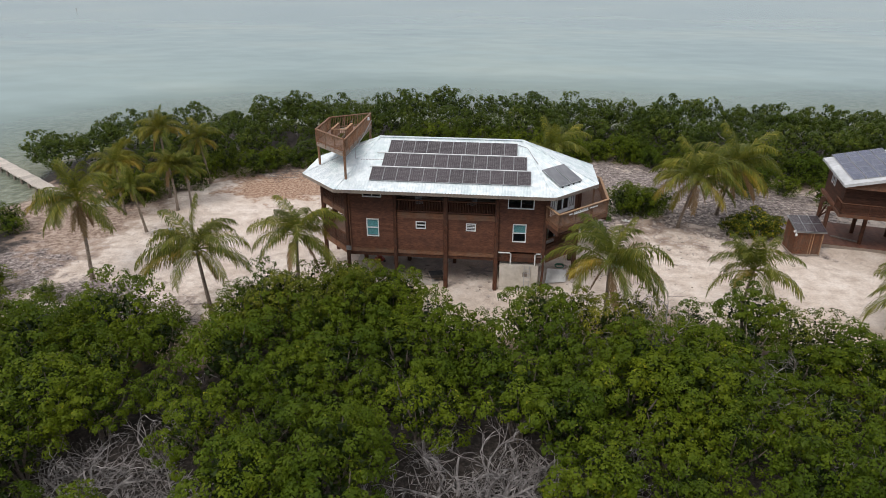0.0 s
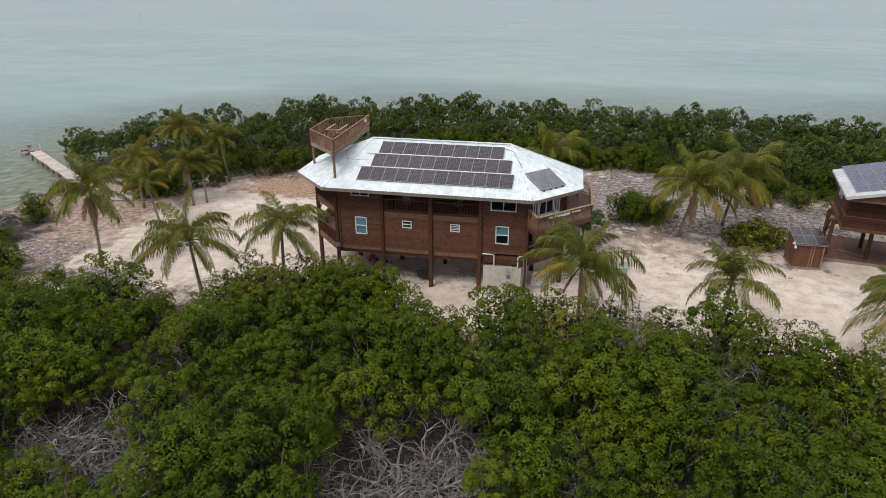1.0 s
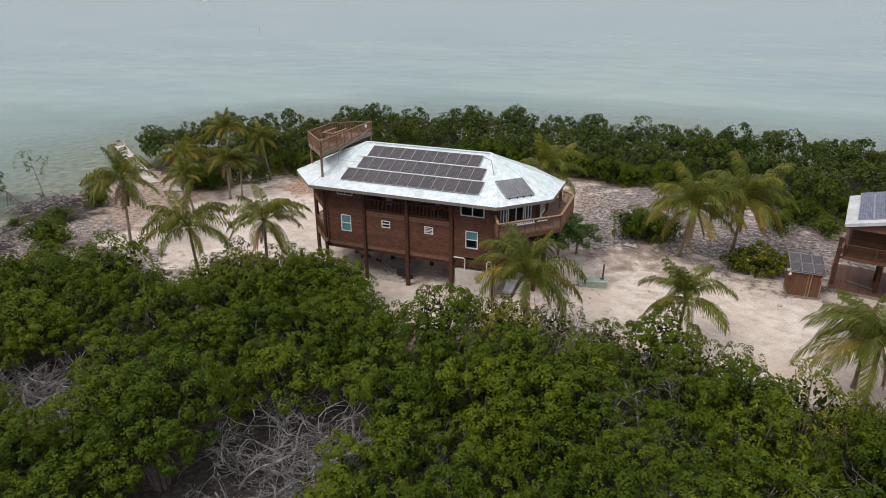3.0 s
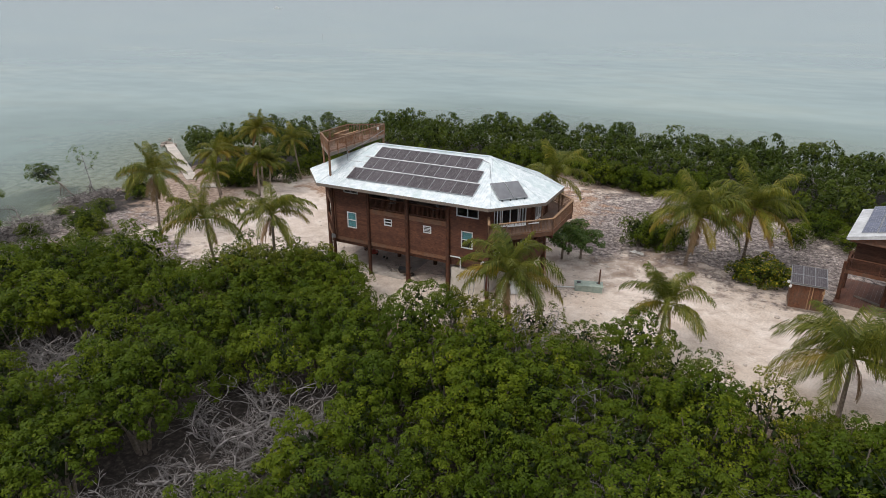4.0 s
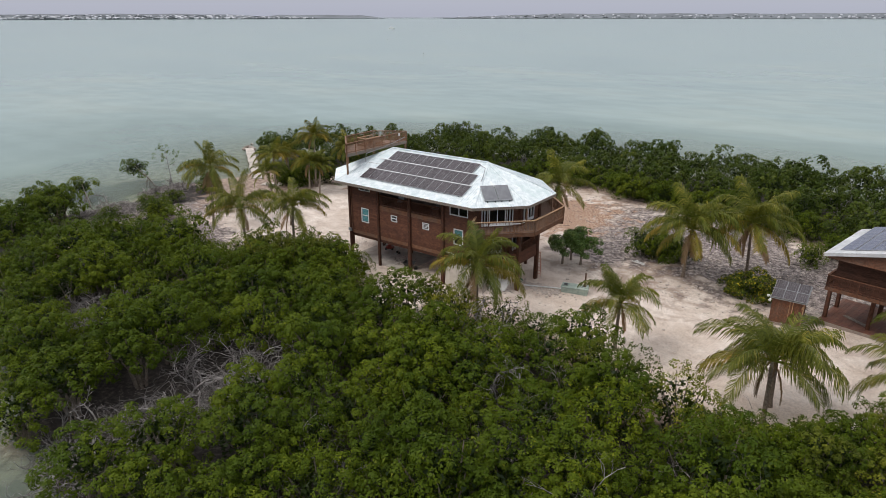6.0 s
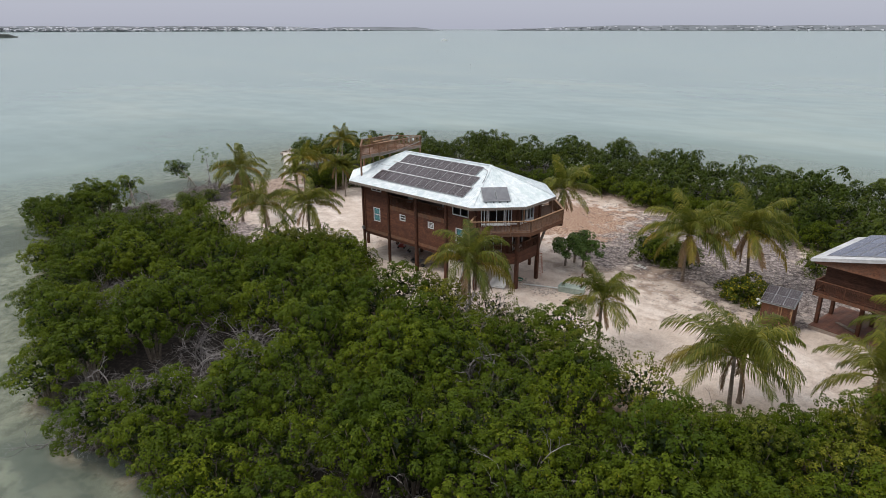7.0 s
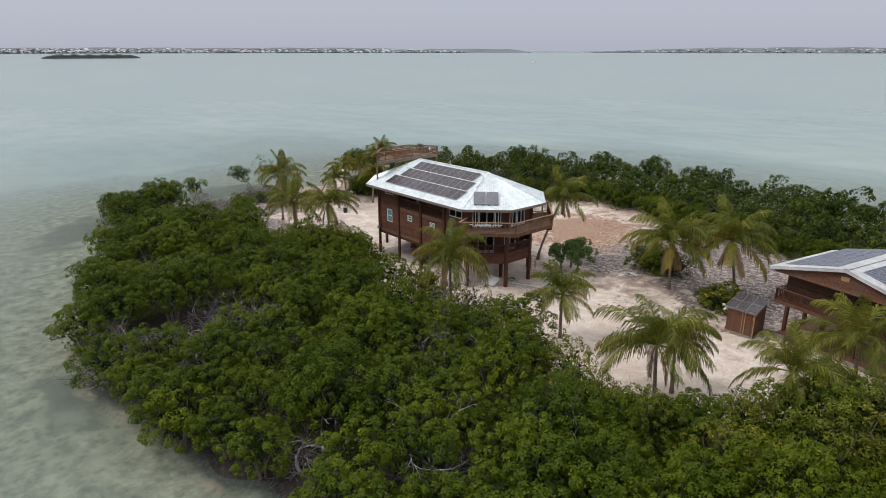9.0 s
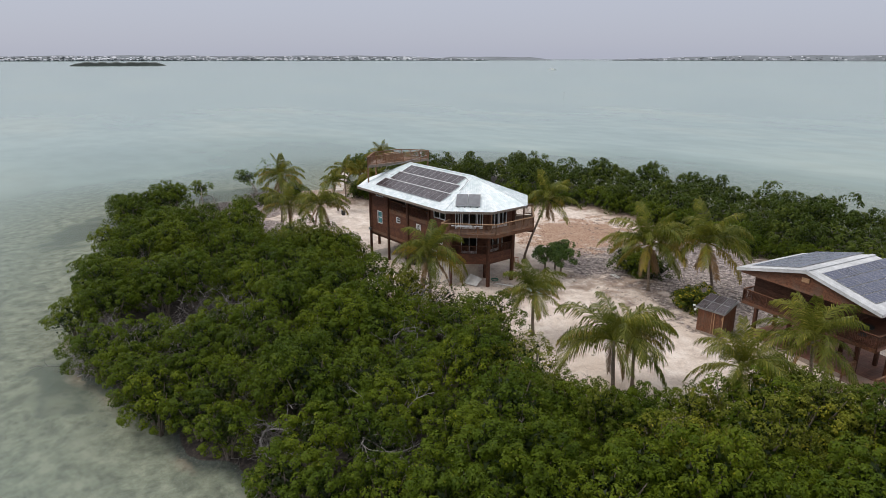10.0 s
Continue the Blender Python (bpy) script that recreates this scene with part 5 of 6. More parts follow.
PALMS = [((-34.6, 43.2), (-34.6, 43.7, 7.2), 1, 1.05, 2, 7), ((-22.3, 39.2), (-22.6, 39.0, 5.7), 2, 1.1, 2, 1), ((-15.6, 40.0), (-15.4, 39.9, 6.9), 3, 0.95, 1, 4), ((-35.6, 53.2), (-35.9, 52.7, 5.0), 4, 0.68, 3, 1),
         ((-35.7, 59.4), (-36.3, 60.2, 4.9), 5, 0.78, 4, 1), ((-34.6, 60.3), (-35.2, 61.2, 4.2), 15, 0.6, 3, 1), ((-38.6, 63.2), (-38.6, 63.4, 7.9), 6, 0.78, 6, 1), ((-36.2, 68.2), (-36.4, 67.4, 6.0), 7, 0.78, 6, 1), ((-40.5, 57.5), (-40.0, 57.0, 6.0), 8, 0.8, 6, 1), ((-43.5, 62.5), (-43.2, 62.0, 5.0), 18, 0.7, 4, 1),
         ((6.5, 40.0), (6.4, 39.8, 6.0), 9, 1.15, 3, 3), ((16.7, 43.4), (16.9, 43.1, 4.5), 10, 0.9, 2, 2), ((27.8, 40.2), (27.7, 39.9, 5.0), 11, 1.22, 2, 2), ((27.7, 42.6), (27.6, 42.5, 4.6), 12, 0.78, 2, 4), ((34.9, 44.0), (34.8, 43.9, 4.5), 13, 1.0, 1, 1), ((36.5, 51.2), (36.1, 51.1, 4.9), 14, 1.1, 1, 1),
         ((16.0, 61.4), (16.7, 59.8, 5.8), 16, 1.28, 7, 3), ((20.8, 65.6), (21.0, 63.0, 6.4), 17, 1.28, 6, 3), ((0.9, 58.0), (3.0, 59.4, 8.0), 20, 1.05, 2, 3), ((-15.5, 53.5), (-15.9, 53.4, 5.0), 19, 0.6, 1, 0)]
for base, crown, seed, size, old, dead in PALMS:
    palm(base, crown, seed, size, old, dead)


# ---- leafy crowns ----
def crown_quads(seed, radius, high, leaves, size, boughs=7, tufts=9, flat=0.75, low=-0.5, tuft=(0.14, 0.22), core=120, bough=(0.34, 0.48), wide=0.62):
    """Leaves of a crown: boughs over a dome, tufts over each bough, leaves over each tuft, larger leaves within to
    carry painted shade.
    It stands on its own origin. Gives vertices, faces, which faces are inner ones, and each face's tuft tone."""
    rng = np.random.RandomState(seed)
    vs, qs, tones, k = [], [], [], 0
    centre = np.array([0, 0, high - radius * flat])
    for i in range(boughs):
        a = i * 2.4 + rng.uniform(-0.4, 0.4)
        up = low + (0.96 - low) * (i + rng.uniform(0.2, 0.8)) / boughs
        ring = math.sqrt(max(0.0, 1 - min(1, abs(up)) ** 2)) if up > 0 else 1.0
        out = np.array([ring * math.cos(a), ring * math.sin(a), up])
        middle = centre + radius * rng.uniform(0.5, 0.78) * out * np.array([1, 1, flat])
        br = radius * rng.uniform(*bough)
        shade = rng.uniform(0, 1)
        for j in range(tufts):
            b = j * 2.4 + rng.uniform(-0.5, 0.5)
            e = -0.35 + 1.33 * (j + rng.uniform(0.1, 0.9)) / tufts
            d = unit(np.array([[math.sqrt(1 - e * e) * math.cos(b), math.sqrt(1 - e * e) * math.sin(b), e]]) + out * 0.45)
            spot = middle + d[0] * br * rng.uniform(0.8, 1.15) * np.array([1, 1, 0.85])
            tr = radius * rng.uniform(*tuft)
            n = max(6, int(leaves / boughs / tufts * rng.uniform(0.8, 1.2)))
            w = unit(rng.normal(size=(n, 3)) + d * 0.7 + np.array([0, 0, 0.3]))
            c = spot + w * tr * rng.uniform(0.8, 1.06, size=(n, 1)) * np.array([1, 1, 0.85])
            ln = size * rng.uniform(0.75, 1.3, size=n)
            v, q = leaf_quads(rng, c, w * 0.75 + np.array([0, 0, 0.4]) + rng.normal(size=(n, 3)) * 0.22, ln, ln * rng.uniform(0.85, 1.15, size=n) * wide)
            vs.append(v)
            qs.append(q + k)
            tones.append(np.full(n, np.clip(0.45 * shade + 0.55 * rng.uniform(0, 1), 0, 1)))
            k += len(v)
    # Inner leaves; their dark material holds the shade of the crown's inside.
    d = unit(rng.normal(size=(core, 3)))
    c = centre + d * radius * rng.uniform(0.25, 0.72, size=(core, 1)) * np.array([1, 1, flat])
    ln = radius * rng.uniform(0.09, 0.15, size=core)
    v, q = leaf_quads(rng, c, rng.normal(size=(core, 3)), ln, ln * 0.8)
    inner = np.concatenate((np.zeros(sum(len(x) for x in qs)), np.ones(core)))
    return np.concatenate(vs + [v]), np.concatenate(qs + [q + k]), inner, np.concatenate(tones + [np.full(core, 0.5)])


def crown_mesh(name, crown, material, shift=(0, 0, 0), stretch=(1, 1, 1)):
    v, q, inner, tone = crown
    return np_mesh(name, v * np.array([stretch]) + np.array([shift]), q, material, False, inner, CORE_SHADE, tone)


def stems(seed, radius, high, count=6, foot=0.09):
    """Stems that fan out from one foot, joined there."""
    r = random.Random(seed)
    g = Geo()
    g.v.append((0, 0, -0.5))
    for k in range(count):
        a = k * 6.283 / count + r.uniform(-0.4, 0.4)
        e = Vector((math.cos(a), math.sin(a), 0)) * radius * r.uniform(0.4, 0.75)
        top = high * r.uniform(0.6, 0.85)
        start = len(g.v)
        g.tube([(0.15 * math.cos(a), 0.15 * math.sin(a), -0.4), (e.x * 0.35, e.y * 0.35, top * 0.4), (e.x * 0.8, e.y * 0.8, top * 0.75), (e.x, e.y, top)], [foot, foot * 0.75, foot * 0.5, foot * 0.2], 5, False)
        g.f += [(0, start + (j + 1) % 5, start + j) for j in range(5)]
    return g


# ---- fan-leaved clump trees behind the deck ----
FAN_HEAD = crown_quads(90, 0.9, 1.15, 900, 0.32, 6, 4, 0.85, -0.8, (0.25, 0.4), 60, wide=0.24)


def fan_tree(base, high, seed):
    r = random.Random(seed)
    ob = thing("fan_tree", "small dark green tree with fan-shaped leaf heads", "tree", pose(*base, 0), "fan trees by the house")
    g = Geo()
    heads = []
    for k in range(3):
        a = k * 2.1 + r.random()
        t = Vector((1.0 * math.cos(a), 1.0 * math.sin(a), high * r.uniform(0.85, 1.05)))
        g.tube([(0, 0, -0.2), (0.05, 0, high * 0.45), t * 0.75 + Vector((0, 0, high * 0.2)), t], [0.13, 0.11, 0.08, 0.06], 7)
        heads.append(t)
    part("trunk", g, PALMBARK, ob)
    for k, t in enumerate(heads):
        part("leaf_head", crown_mesh("leaf_head", FAN_HEAD, FAN, (t.x, t.y, t.z - 0.75), (1, 1, 0.9)), None, ob)


for base, high, seed in (((5.1, 57.2), 2.7, 1), ((5.3, 58.7), 3.0, 2), ((6.7, 58.1), 2.8, 3)):
    fan_tree(base, high, seed)


NEAR = []
for i in range(8):
    radius, high = 1.8 + 0.12 * (i % 4), 3.5 + 0.2 * (i % 3)
    crown = crown_quads(20 + i, radius, high, 4900, 0.116, 9 + i % 2, 8 + i % 2, 0.8, -0.8, (0.12, 0.18), 360, wide=0.82)
    NEAR.append((crown_mesh("mangrove_crown", crown, LEAF), stems(40 + i, radius, high).mesh("mangrove_stems", BARK)))
SCRUB = []
for i in range(5):
    radius, high = 1.45 + 0.1 * i, 3.5
    crown = crown_quads(60 + i, radius, high, 3400, 0.105, 10, 9, 1.05, -0.9, (0.1, 0.18), 280, wide=0.7)
    SCRUB.append((crown_mesh("scrub_crown", crown, LEAF if i == 2 else OLIVE), stems(70 + i, radius, high, 7, 0.06).mesh("scrub_stems", BARK)))


def leafy(name, kind, x, y, s, turn, label, category, group, seed=0, tilt=0.0):
    z = max(height_at(x, y), WATER_Z - 0.1)
    ob = thing(name, label, category, pose(x, y, z, tilt, tilt * 0.6, turn) @ Matrix.Diagonal((s, s, s * (0.9 + 0.24 * ((x * 7.3 + y * 3.1) % 1.0)), 1)), group)
    part("crown", kind[0], None, ob)
    part("trunk", kind[1], None, ob)
    return ob


# clearings with dead wood: x, y, radius, height
DEAD = [(-18.6, 21.8, 3.0, 2.3), (-15.2, 20.4, 2.2, 2.2), (-21.4, 22.2, 2.0, 2.2), (1.2, 24.8, 1.4, 2.6), (5.6, 25.4, 1.3, 2.4), (-1.6, 20.2, 3.0, 2.6), (-2.4, 23.2, 2.8, 2.8), (-1.4, 16.6, 2.2, 2.3), (-1.6, 13.8, 2.0, 2.2), (-4.6, 13.0, 1.7, 2.0), (-2.8, 11.8, 1.4, 1.8), (0.9, 22.4, 1.6, 2.6), (8.0, 15.4, 1.3, 2.4),
        (8.6, 35.6, 1.9, 3.4), (15.6, 30.6, 1.1, 3.4), (17.2, 25.8, 1.1, 3.0), (18.6, 18.8, 1.5, 2.2), (3.7, 36.2, 1.4, 3.0), (5.2, 32.6, 1.2, 3.2), (29.5, 29.0, 1.2, 3.4), (24.5, 24.0, 1.1, 3.2), (11.5, 20.0, 1.3, 2.8)]


def clear_of_dead(x, y, need):
    return all(math.hypot(x - dx, y - dy) > r * (0.9 if h < 2.9 and r > 1.6 else 0.6) + need for dx, dy, r, h in DEAD)


def scatter(x0, x1, y0, y1, gap, keep, seed):
    """Points a gap or more apart, drawn at random over a box."""
    r = random.Random(seed)
    cell, out = {}, []
    for k in range(int((x1 - x0) * (y1 - y0) / gap / gap * 9)):
        x, y = r.uniform(x0, x1), r.uniform(y0, y1)
        key = (int(x // gap), int(y // gap))
        near = (p for i in (-1, 0, 1) for j in (-1, 0, 1) for p in cell.get((key[0] + i, key[1] + j), ()))
        if keep(x, y) and all(math.hypot(x - a, y - b) > gap for a, b in near):
            cell.setdefault(key, []).append((x, y))
            out.append((x, y))
    return out


def shore_at(x, y):
    return float(shore_distance(np.array([x]), np.array([y]))[0])


def front_keep(x, y):
    edge = float(np.interp(x, FRONT_X, FRONT_Y))
    return y < edge - 0.4 and shore_at(x, y) > (1.4 if x < -36 else 0.4) and clear_of_dead(x, y, 1.0)


PALM_FEET = [p[0] for p in PALMS]


def low_keep(x, y):
    return front_keep(x, y) and all(math.hypot(x - a, y - b) > 1.55 for a, b in front)


r = random.Random(3)
front = scatter(-60, 59, 9, 50, 2.55, front_keep, 4)
front = [p for p in front if all(math.hypot(p[0] - a, p[1] - b) > 1.3 for a, b in PALM_FEET)]
low_growth = scatter(26, 50, 28, 50, 1.85, low_keep, 14)
nearest = sorted(front, key=lambda p: abs(p[0] - 14) + 0.5 * abs(p[1] - 26))
for x, y in nearest[:390]:
    edge = float(np.interp(x, FRONT_X, FRONT_Y))
    inland = edge - y < (13.0 if x > 29 else 5.0) and x > -20
    if inland and r.random() < (0.85 if x > 33 else 0.6):
        leafy("scrub_tree", r.choice(SCRUB), x, y, r.uniform(1.05, 1.45) if x > 33 else r.uniform(0.95, 1.3) if x > 29 else r.uniform(0.95, 1.35), r.uniform(0, 360), "open olive-green coastal scrub tree at the sand's edge", "tree", "scrub trees", tilt=r.uniform(-6, 6))
    else:
        s = r.uniform(0.78, 1.42) * (0.85 if x < -36 else 0.95 if edge - y < 2 else 1.0)
        leafy("mangrove", r.choice(NEAR), x, y, s, r.uniform(0, 360), "dense bright green mangrove with clumped leathery leaves", "tree", "mangroves of the front belt", tilt=r.uniform(-7, 7))


for x, y in low_growth:
    leafy("mangrove", r.choice(NEAR), x, y, r.uniform(0.62, 0.95), r.uniform(0, 360), "low young mangrove filling the gaps between trees", "tree", "mangroves of the front belt", tilt=r.uniform(-7, 7))
for x, y, s in ((-19.0, 37.0, 1.25), (-17.2, 38.2, 1.35), (-14.8, 38.8, 1.45), (-12.4, 39.0, 1.45), (-10.3, 39.2, 1.4), (-8.4, 38.2, 1.2), (-16.2, 36.4, 1.35), (-13.6, 36.8, 1.4), (-11.2, 37.0, 1.3)):
    leafy("scrub_tree", SCRUB[int(-x) % 5], x, y, s, x * 77, "tall olive-green coastal scrub tree at the sand's edge", "tree", "scrub trees", tilt=3)
for x, y, s in ((37.0, 42.2, 1.5), (38.8, 43.6, 1.6), (40.4, 45.2, 1.55), (39.2, 41.2, 1.45), (42.4, 45.6, 1.5)):
    leafy("scrub_tree", SCRUB[int(x) % 5], x, y, s, x * 77, "tall olive-green coastal scrub tree beside the palms", "tree", "scrub trees", tilt=4)


def woods(name, points, seed, label, low, high, leaves, size, material):
    """One joined mesh of leafy crowns that nobody would count."""
    rr = random.Random(seed)
    kinds = [crown_quads(seed + i, 1.75, 3.5 + 0.35 * (i % 3), leaves, size, 6, 6, 0.85, -0.75, (0.15, 0.23), 130, wide=0.85) for i in range(8)]
    vs, qs, cs, ts, k = [], [], [], [], 0
    for x, y in points:
        v, q, inner, tone = kinds[rr.randrange(8)]
        ts.append(np.clip(tone * 0.6 + rr.uniform(0, 0.4), 0, 1))
        s, a, h = rr.uniform(low, high) * (0.88 if x < -26 else 1.0), rr.uniform(0, 6.3), rr.uniform(0.85, 1.3)
        c, d = math.cos(a) * s, math.sin(a) * s
        z = max(height_at(x, y), WATER_Z)
        w = np.stack((v[:, 0] * c - v[:, 1] * d + x, v[:, 0] * d + v[:, 1] * c + y, v[:, 2] * s * h + z), axis=1)
        vs.append(w)
        qs.append(q + k)
        cs.append(inner)
        k += len(w)
    ob = new(name, np_mesh(name, np.concatenate(vs), np.concatenate(qs), material, False, np.concatenate(cs), CORE_SHADE, np.concatenate(ts)))
    return tagged(ob, label, "mangroves", kind="stuff")


def back_keep(x, y):
    return y > float(np.interp(x, BACK_X, BACK_Y)) + 0.8 and shore_at(x, y) > 0.2


back_points = scatter(-62, 112, 60, 112, 2.75, back_keep, 9)
back_points = [p for p in back_points if (p[0] + 49.5) * 0.555 + (p[1] - 60.9) * 0.832 > 2.6]
woods("mangrove_woods", back_points, 100, "belt of mangrove trees along the far shore", 0.75, 1.5, 1200, 0.19, LEAF_FAR)
rest = nearest[390:]
if rest:
    woods("mangrove_thicket", rest, 120, "dense mangrove thicket beyond the clearing", 0.85, 1.15, 1000, 0.2, LEAF)

# single shrubs and small trees
BUSHES = [(-41.5, 40.4, 0.95, 0), (-36.2, 39.8, 0.6, 0), (-47.5, 45.8, 0.7, 1), (10.9, 64.3, 1.1, 0), (12.9, 64.0, 1.15, 0), (14.5, 65.0, 1.0, 0), (12.0, 66.0, 1.0, 0), (21.2, 60.2, 0.85, 2), (22.6, 59.6, 1.1, 2), (23.9, 60.0, 0.95, 2),
          (25.2, 72.2, 0.85, 0), (-42.2, 60.6, 1.0, 0), (-40.6, 62.0, 1.1, 0), (-43.6, 61.4, 0.95, 0), (-38.8, 65.4, 1.1, 0), (-37.2, 67.4, 1.0, 0), (-41.6, 64.2, 1.2, 0), (-44.8, 63.4, 1.1, 0),
          (-1.2, 85.6, 1.15, 0), (1.6, 84.6, 1.25, 0), (4.4, 85.0, 1.2, 0), (7.6, 84.4, 1.1, 0), (13.4, 83.6, 1.2, 0), (16.6, 81.6, 1.0, 0), (27.5, 75.0, 1.05, 0), (30.0, 72.6, 0.9, 0), (-30.6, 37.2, 0.8, 0), (-24.4, 35.9, 0.85, 0), (-34.0, 34.8, 1.05, 0), (-36.0, 33.6, 1.0, 0), (-29.6, 35.6, 0.95, 0), (-32.0, 33.4, 1.0, 0), (33.5, 70.5, 1.0, 0), (1.9, 40.0, 0.8, 3), (-8.2, 40.8, 0.85, 3), (-12.2, 41.8, 0.95, 3), (-49.6, 52.6, 0.9, 1), (-48.4, 51.4, 0.75, 1), (-44.6, 41.6, 0.6, 1), (-43.3, 40.6, 1.0, 0), (-46.6, 36.6, 0.7, 1), (-52.0, 43.6, 0.4, 1), (-39.0, 37.6, 0.7, 1)]
THICK = (crown_mesh("shrub_crown", crown_quads(83, 1.8, 2.7, 4000, 0.12, 9, 8, 0.85, -0.8, (0.13, 0.22), 600), LEAF), stems(84, 1.0, 1.8, 6, 0.05).mesh("shrub_stems", BARK))
ROUND = (crown_mesh("shrub_crown", crown_quads(81, 1.6, 2.2, 2600, 0.17, 8, 7, 0.8, -0.7, (0.15, 0.24), 500), GRAPE), stems(82, 1.2, 2.0, 7, 0.06).mesh("shrub_stems", BARK))
for x, y, s, k in BUSHES:
    if k == 2:
        leafy("sea_grape", ROUND, x, y, s, x * 40, "round shrub with yellow-green leathery leaves", "shrub", "shrubs on the sand")
    elif k == 3:
        leafy("scrub_tree", SCRUB[int(abs(x)) % 5], x, y, s * 1.15, x * 40, "open olive-green coastal scrub tree at the sand's edge", "tree", "scrub trees")
    else:
        leafy("shrub", THICK, x, y, s, x * 40, "compact dark green shrub standing on rubble", "shrub", "shrubs on the sand")


rs = random.Random(64)
for k in range(36):
    x = -38 + k * 2.6 + rs.uniform(-0.8, 0.8)
    y = float(np.interp(x, BACK_X, BACK_Y)) + rs.uniform(-0.4, 1.6)
    leafy("shrub", THICK, x, y, rs.uniform(0.85, 1.35), rs.uniform(0, 360), "rounded green shrub in front of the far mangroves", "shrub", "shrubs along the far belt")


# ---- dead wood ----
def branchy(g, r, p, d, length, radius, depth, flat=0.0):
    """A crooked limb that curls one way and forks into thinner ones."""
    steps = 5 if depth > 1 else 3
    curl = Vector((r.gauss(0, 0.26), r.gauss(0, 0.26), r.gauss(0, 0.14)))
    pts, rad, ways = [p], [radius], [d]
    for k in range(steps):
        d = (d + curl + Vector((r.gauss(0, 0.28), r.gauss(0, 0.28), r.gauss(0, 0.24) - flat))).normalized()
        p = p + d * length / steps
        pts.append(p)
        ways.append(d)
        rad.append(radius * (1 - 0.6 * (k + 1) / steps))
    g.tube(pts, rad, 5 if depth > 2 else 3, False)
    if depth > 0:
        for k in range(r.choice((2, 3, 4))):
            i = r.randrange(1, steps + 1)
            e = (ways[i] + Vector((r.gauss(0, 0.6), r.gauss(0, 0.6), r.gauss(0.1, 0.4) - flat))).normalized()
            branchy(g, r, pts[i], e, length * r.uniform(0.45, 0.75), max(0.009, radius * 0.52), depth - 1, flat)


def dead_thicket(x, y, radius, high, seed):
    r = random.Random(seed)
    g = Geo()
    low = high < 2.9
    for k in range(int(8 + radius * (17 if low else 6))):
        a, q = r.uniform(0, 6.3), radius * math.sqrt(r.random()) * (0.95 if low else 0.4)
        big = k % 4 == 0
        lean = r.uniform(0.5, 1.7) if low else r.uniform(0.1, 0.8)
        b = r.uniform(0, 6.3)
        d = Vector((lean * math.cos(b), lean * math.sin(b), 0.8)).normalized()
        branchy(g, r, Vector((q * math.cos(a), q * math.sin(a), -0.4)), d, high * (r.uniform(0.8, 1.25) if big else r.uniform(0.5, 0.85)),
                r.uniform(0.07, 0.125) if big else r.uniform(0.028, 0.055), 3 if k % 2 == 0 else 2, 0.05 if low else 0.0)
    ob = part("dead_thicket", g, DEADWOOD, None, at=pose(x, y, max(height_at(x, y), WATER_Z)))
    return tagged(ob, "tangle of bare grey dead mangrove branches", "dead branches", "dead thickets")


for k, (x, y, radius, high) in enumerate(DEAD):
    dead_thicket(x, y, radius, high, 200 + k)


def snag(x, y, high, seed, lean=0.3):
    r = random.Random(seed)
    g = Geo()
    for k in range(2):
        b = r.uniform(0, 6.3)
        branchy(g, r, Vector((0, 0, -0.3)), Vector((lean * math.cos(b), lean * math.sin(b), 1)).normalized(), high * 0.62, 0.075, 3 if k == 0 else 2)
    ob = part("dead_tree", g, DEADWOOD, None, at=pose(x, y, height_at(x, y)))
    return tagged(ob, "bleached dead tree standing among green mangroves", "dead tree", "dead trees")


for k, (x, y, high) in enumerate(((-13.3, 35.2, 4.4), (3.2, 34.2, 4.2), (10.5, 36.8, 3.8), (11.6, 33.6, 3.8), (25.6, 32.6, 4.0), (29.3, 33.3, 4.2), (14.4, 31.2, 4.0), (-18.5, 33.5, 3.8), (-9.5, 32.0, 3.6), (20.6, 30.5, 4.0),
                                  (3.0, 40.2, 4.4), (-9.2, 40.4, 4.4), (21.5, 27.5, 3.8), (-26, 30, 3.6), (9.0, 28.0, 3.6), (16.4, 36.0, 3.8), (-4.6, 27.5, 3.8), (-7, 102, 5.5), (12, 100, 5.6), (30, 97, 5.2), (36, 94, 5.4), (42, 92, 5.6), (-22, 96, 5.2), (25, 92, 5.0), (46, 88, 5.0))):
    snag(x, y, high, 300 + k)
r = random.Random(78)
for k in range(22):
    x = r.uniform(-30, 34)
    y = r.uniform(18, float(np.interp(x, FRONT_X, FRONT_Y)) - 1)
    snag(x, y, r.uniform(3.7, 4.5), 340 + k)
for k in range(40):
    x = r.uniform(-50, 62) if k < 26 else r.uniform(22, 60)
    y = r.uniform(float(np.interp(x, BACK_X, BACK_Y)) + 2, 98)
    snag(x, y, r.uniform(4.6, 6.0), 380 + k)
g, r = Geo(), random.Random(77)
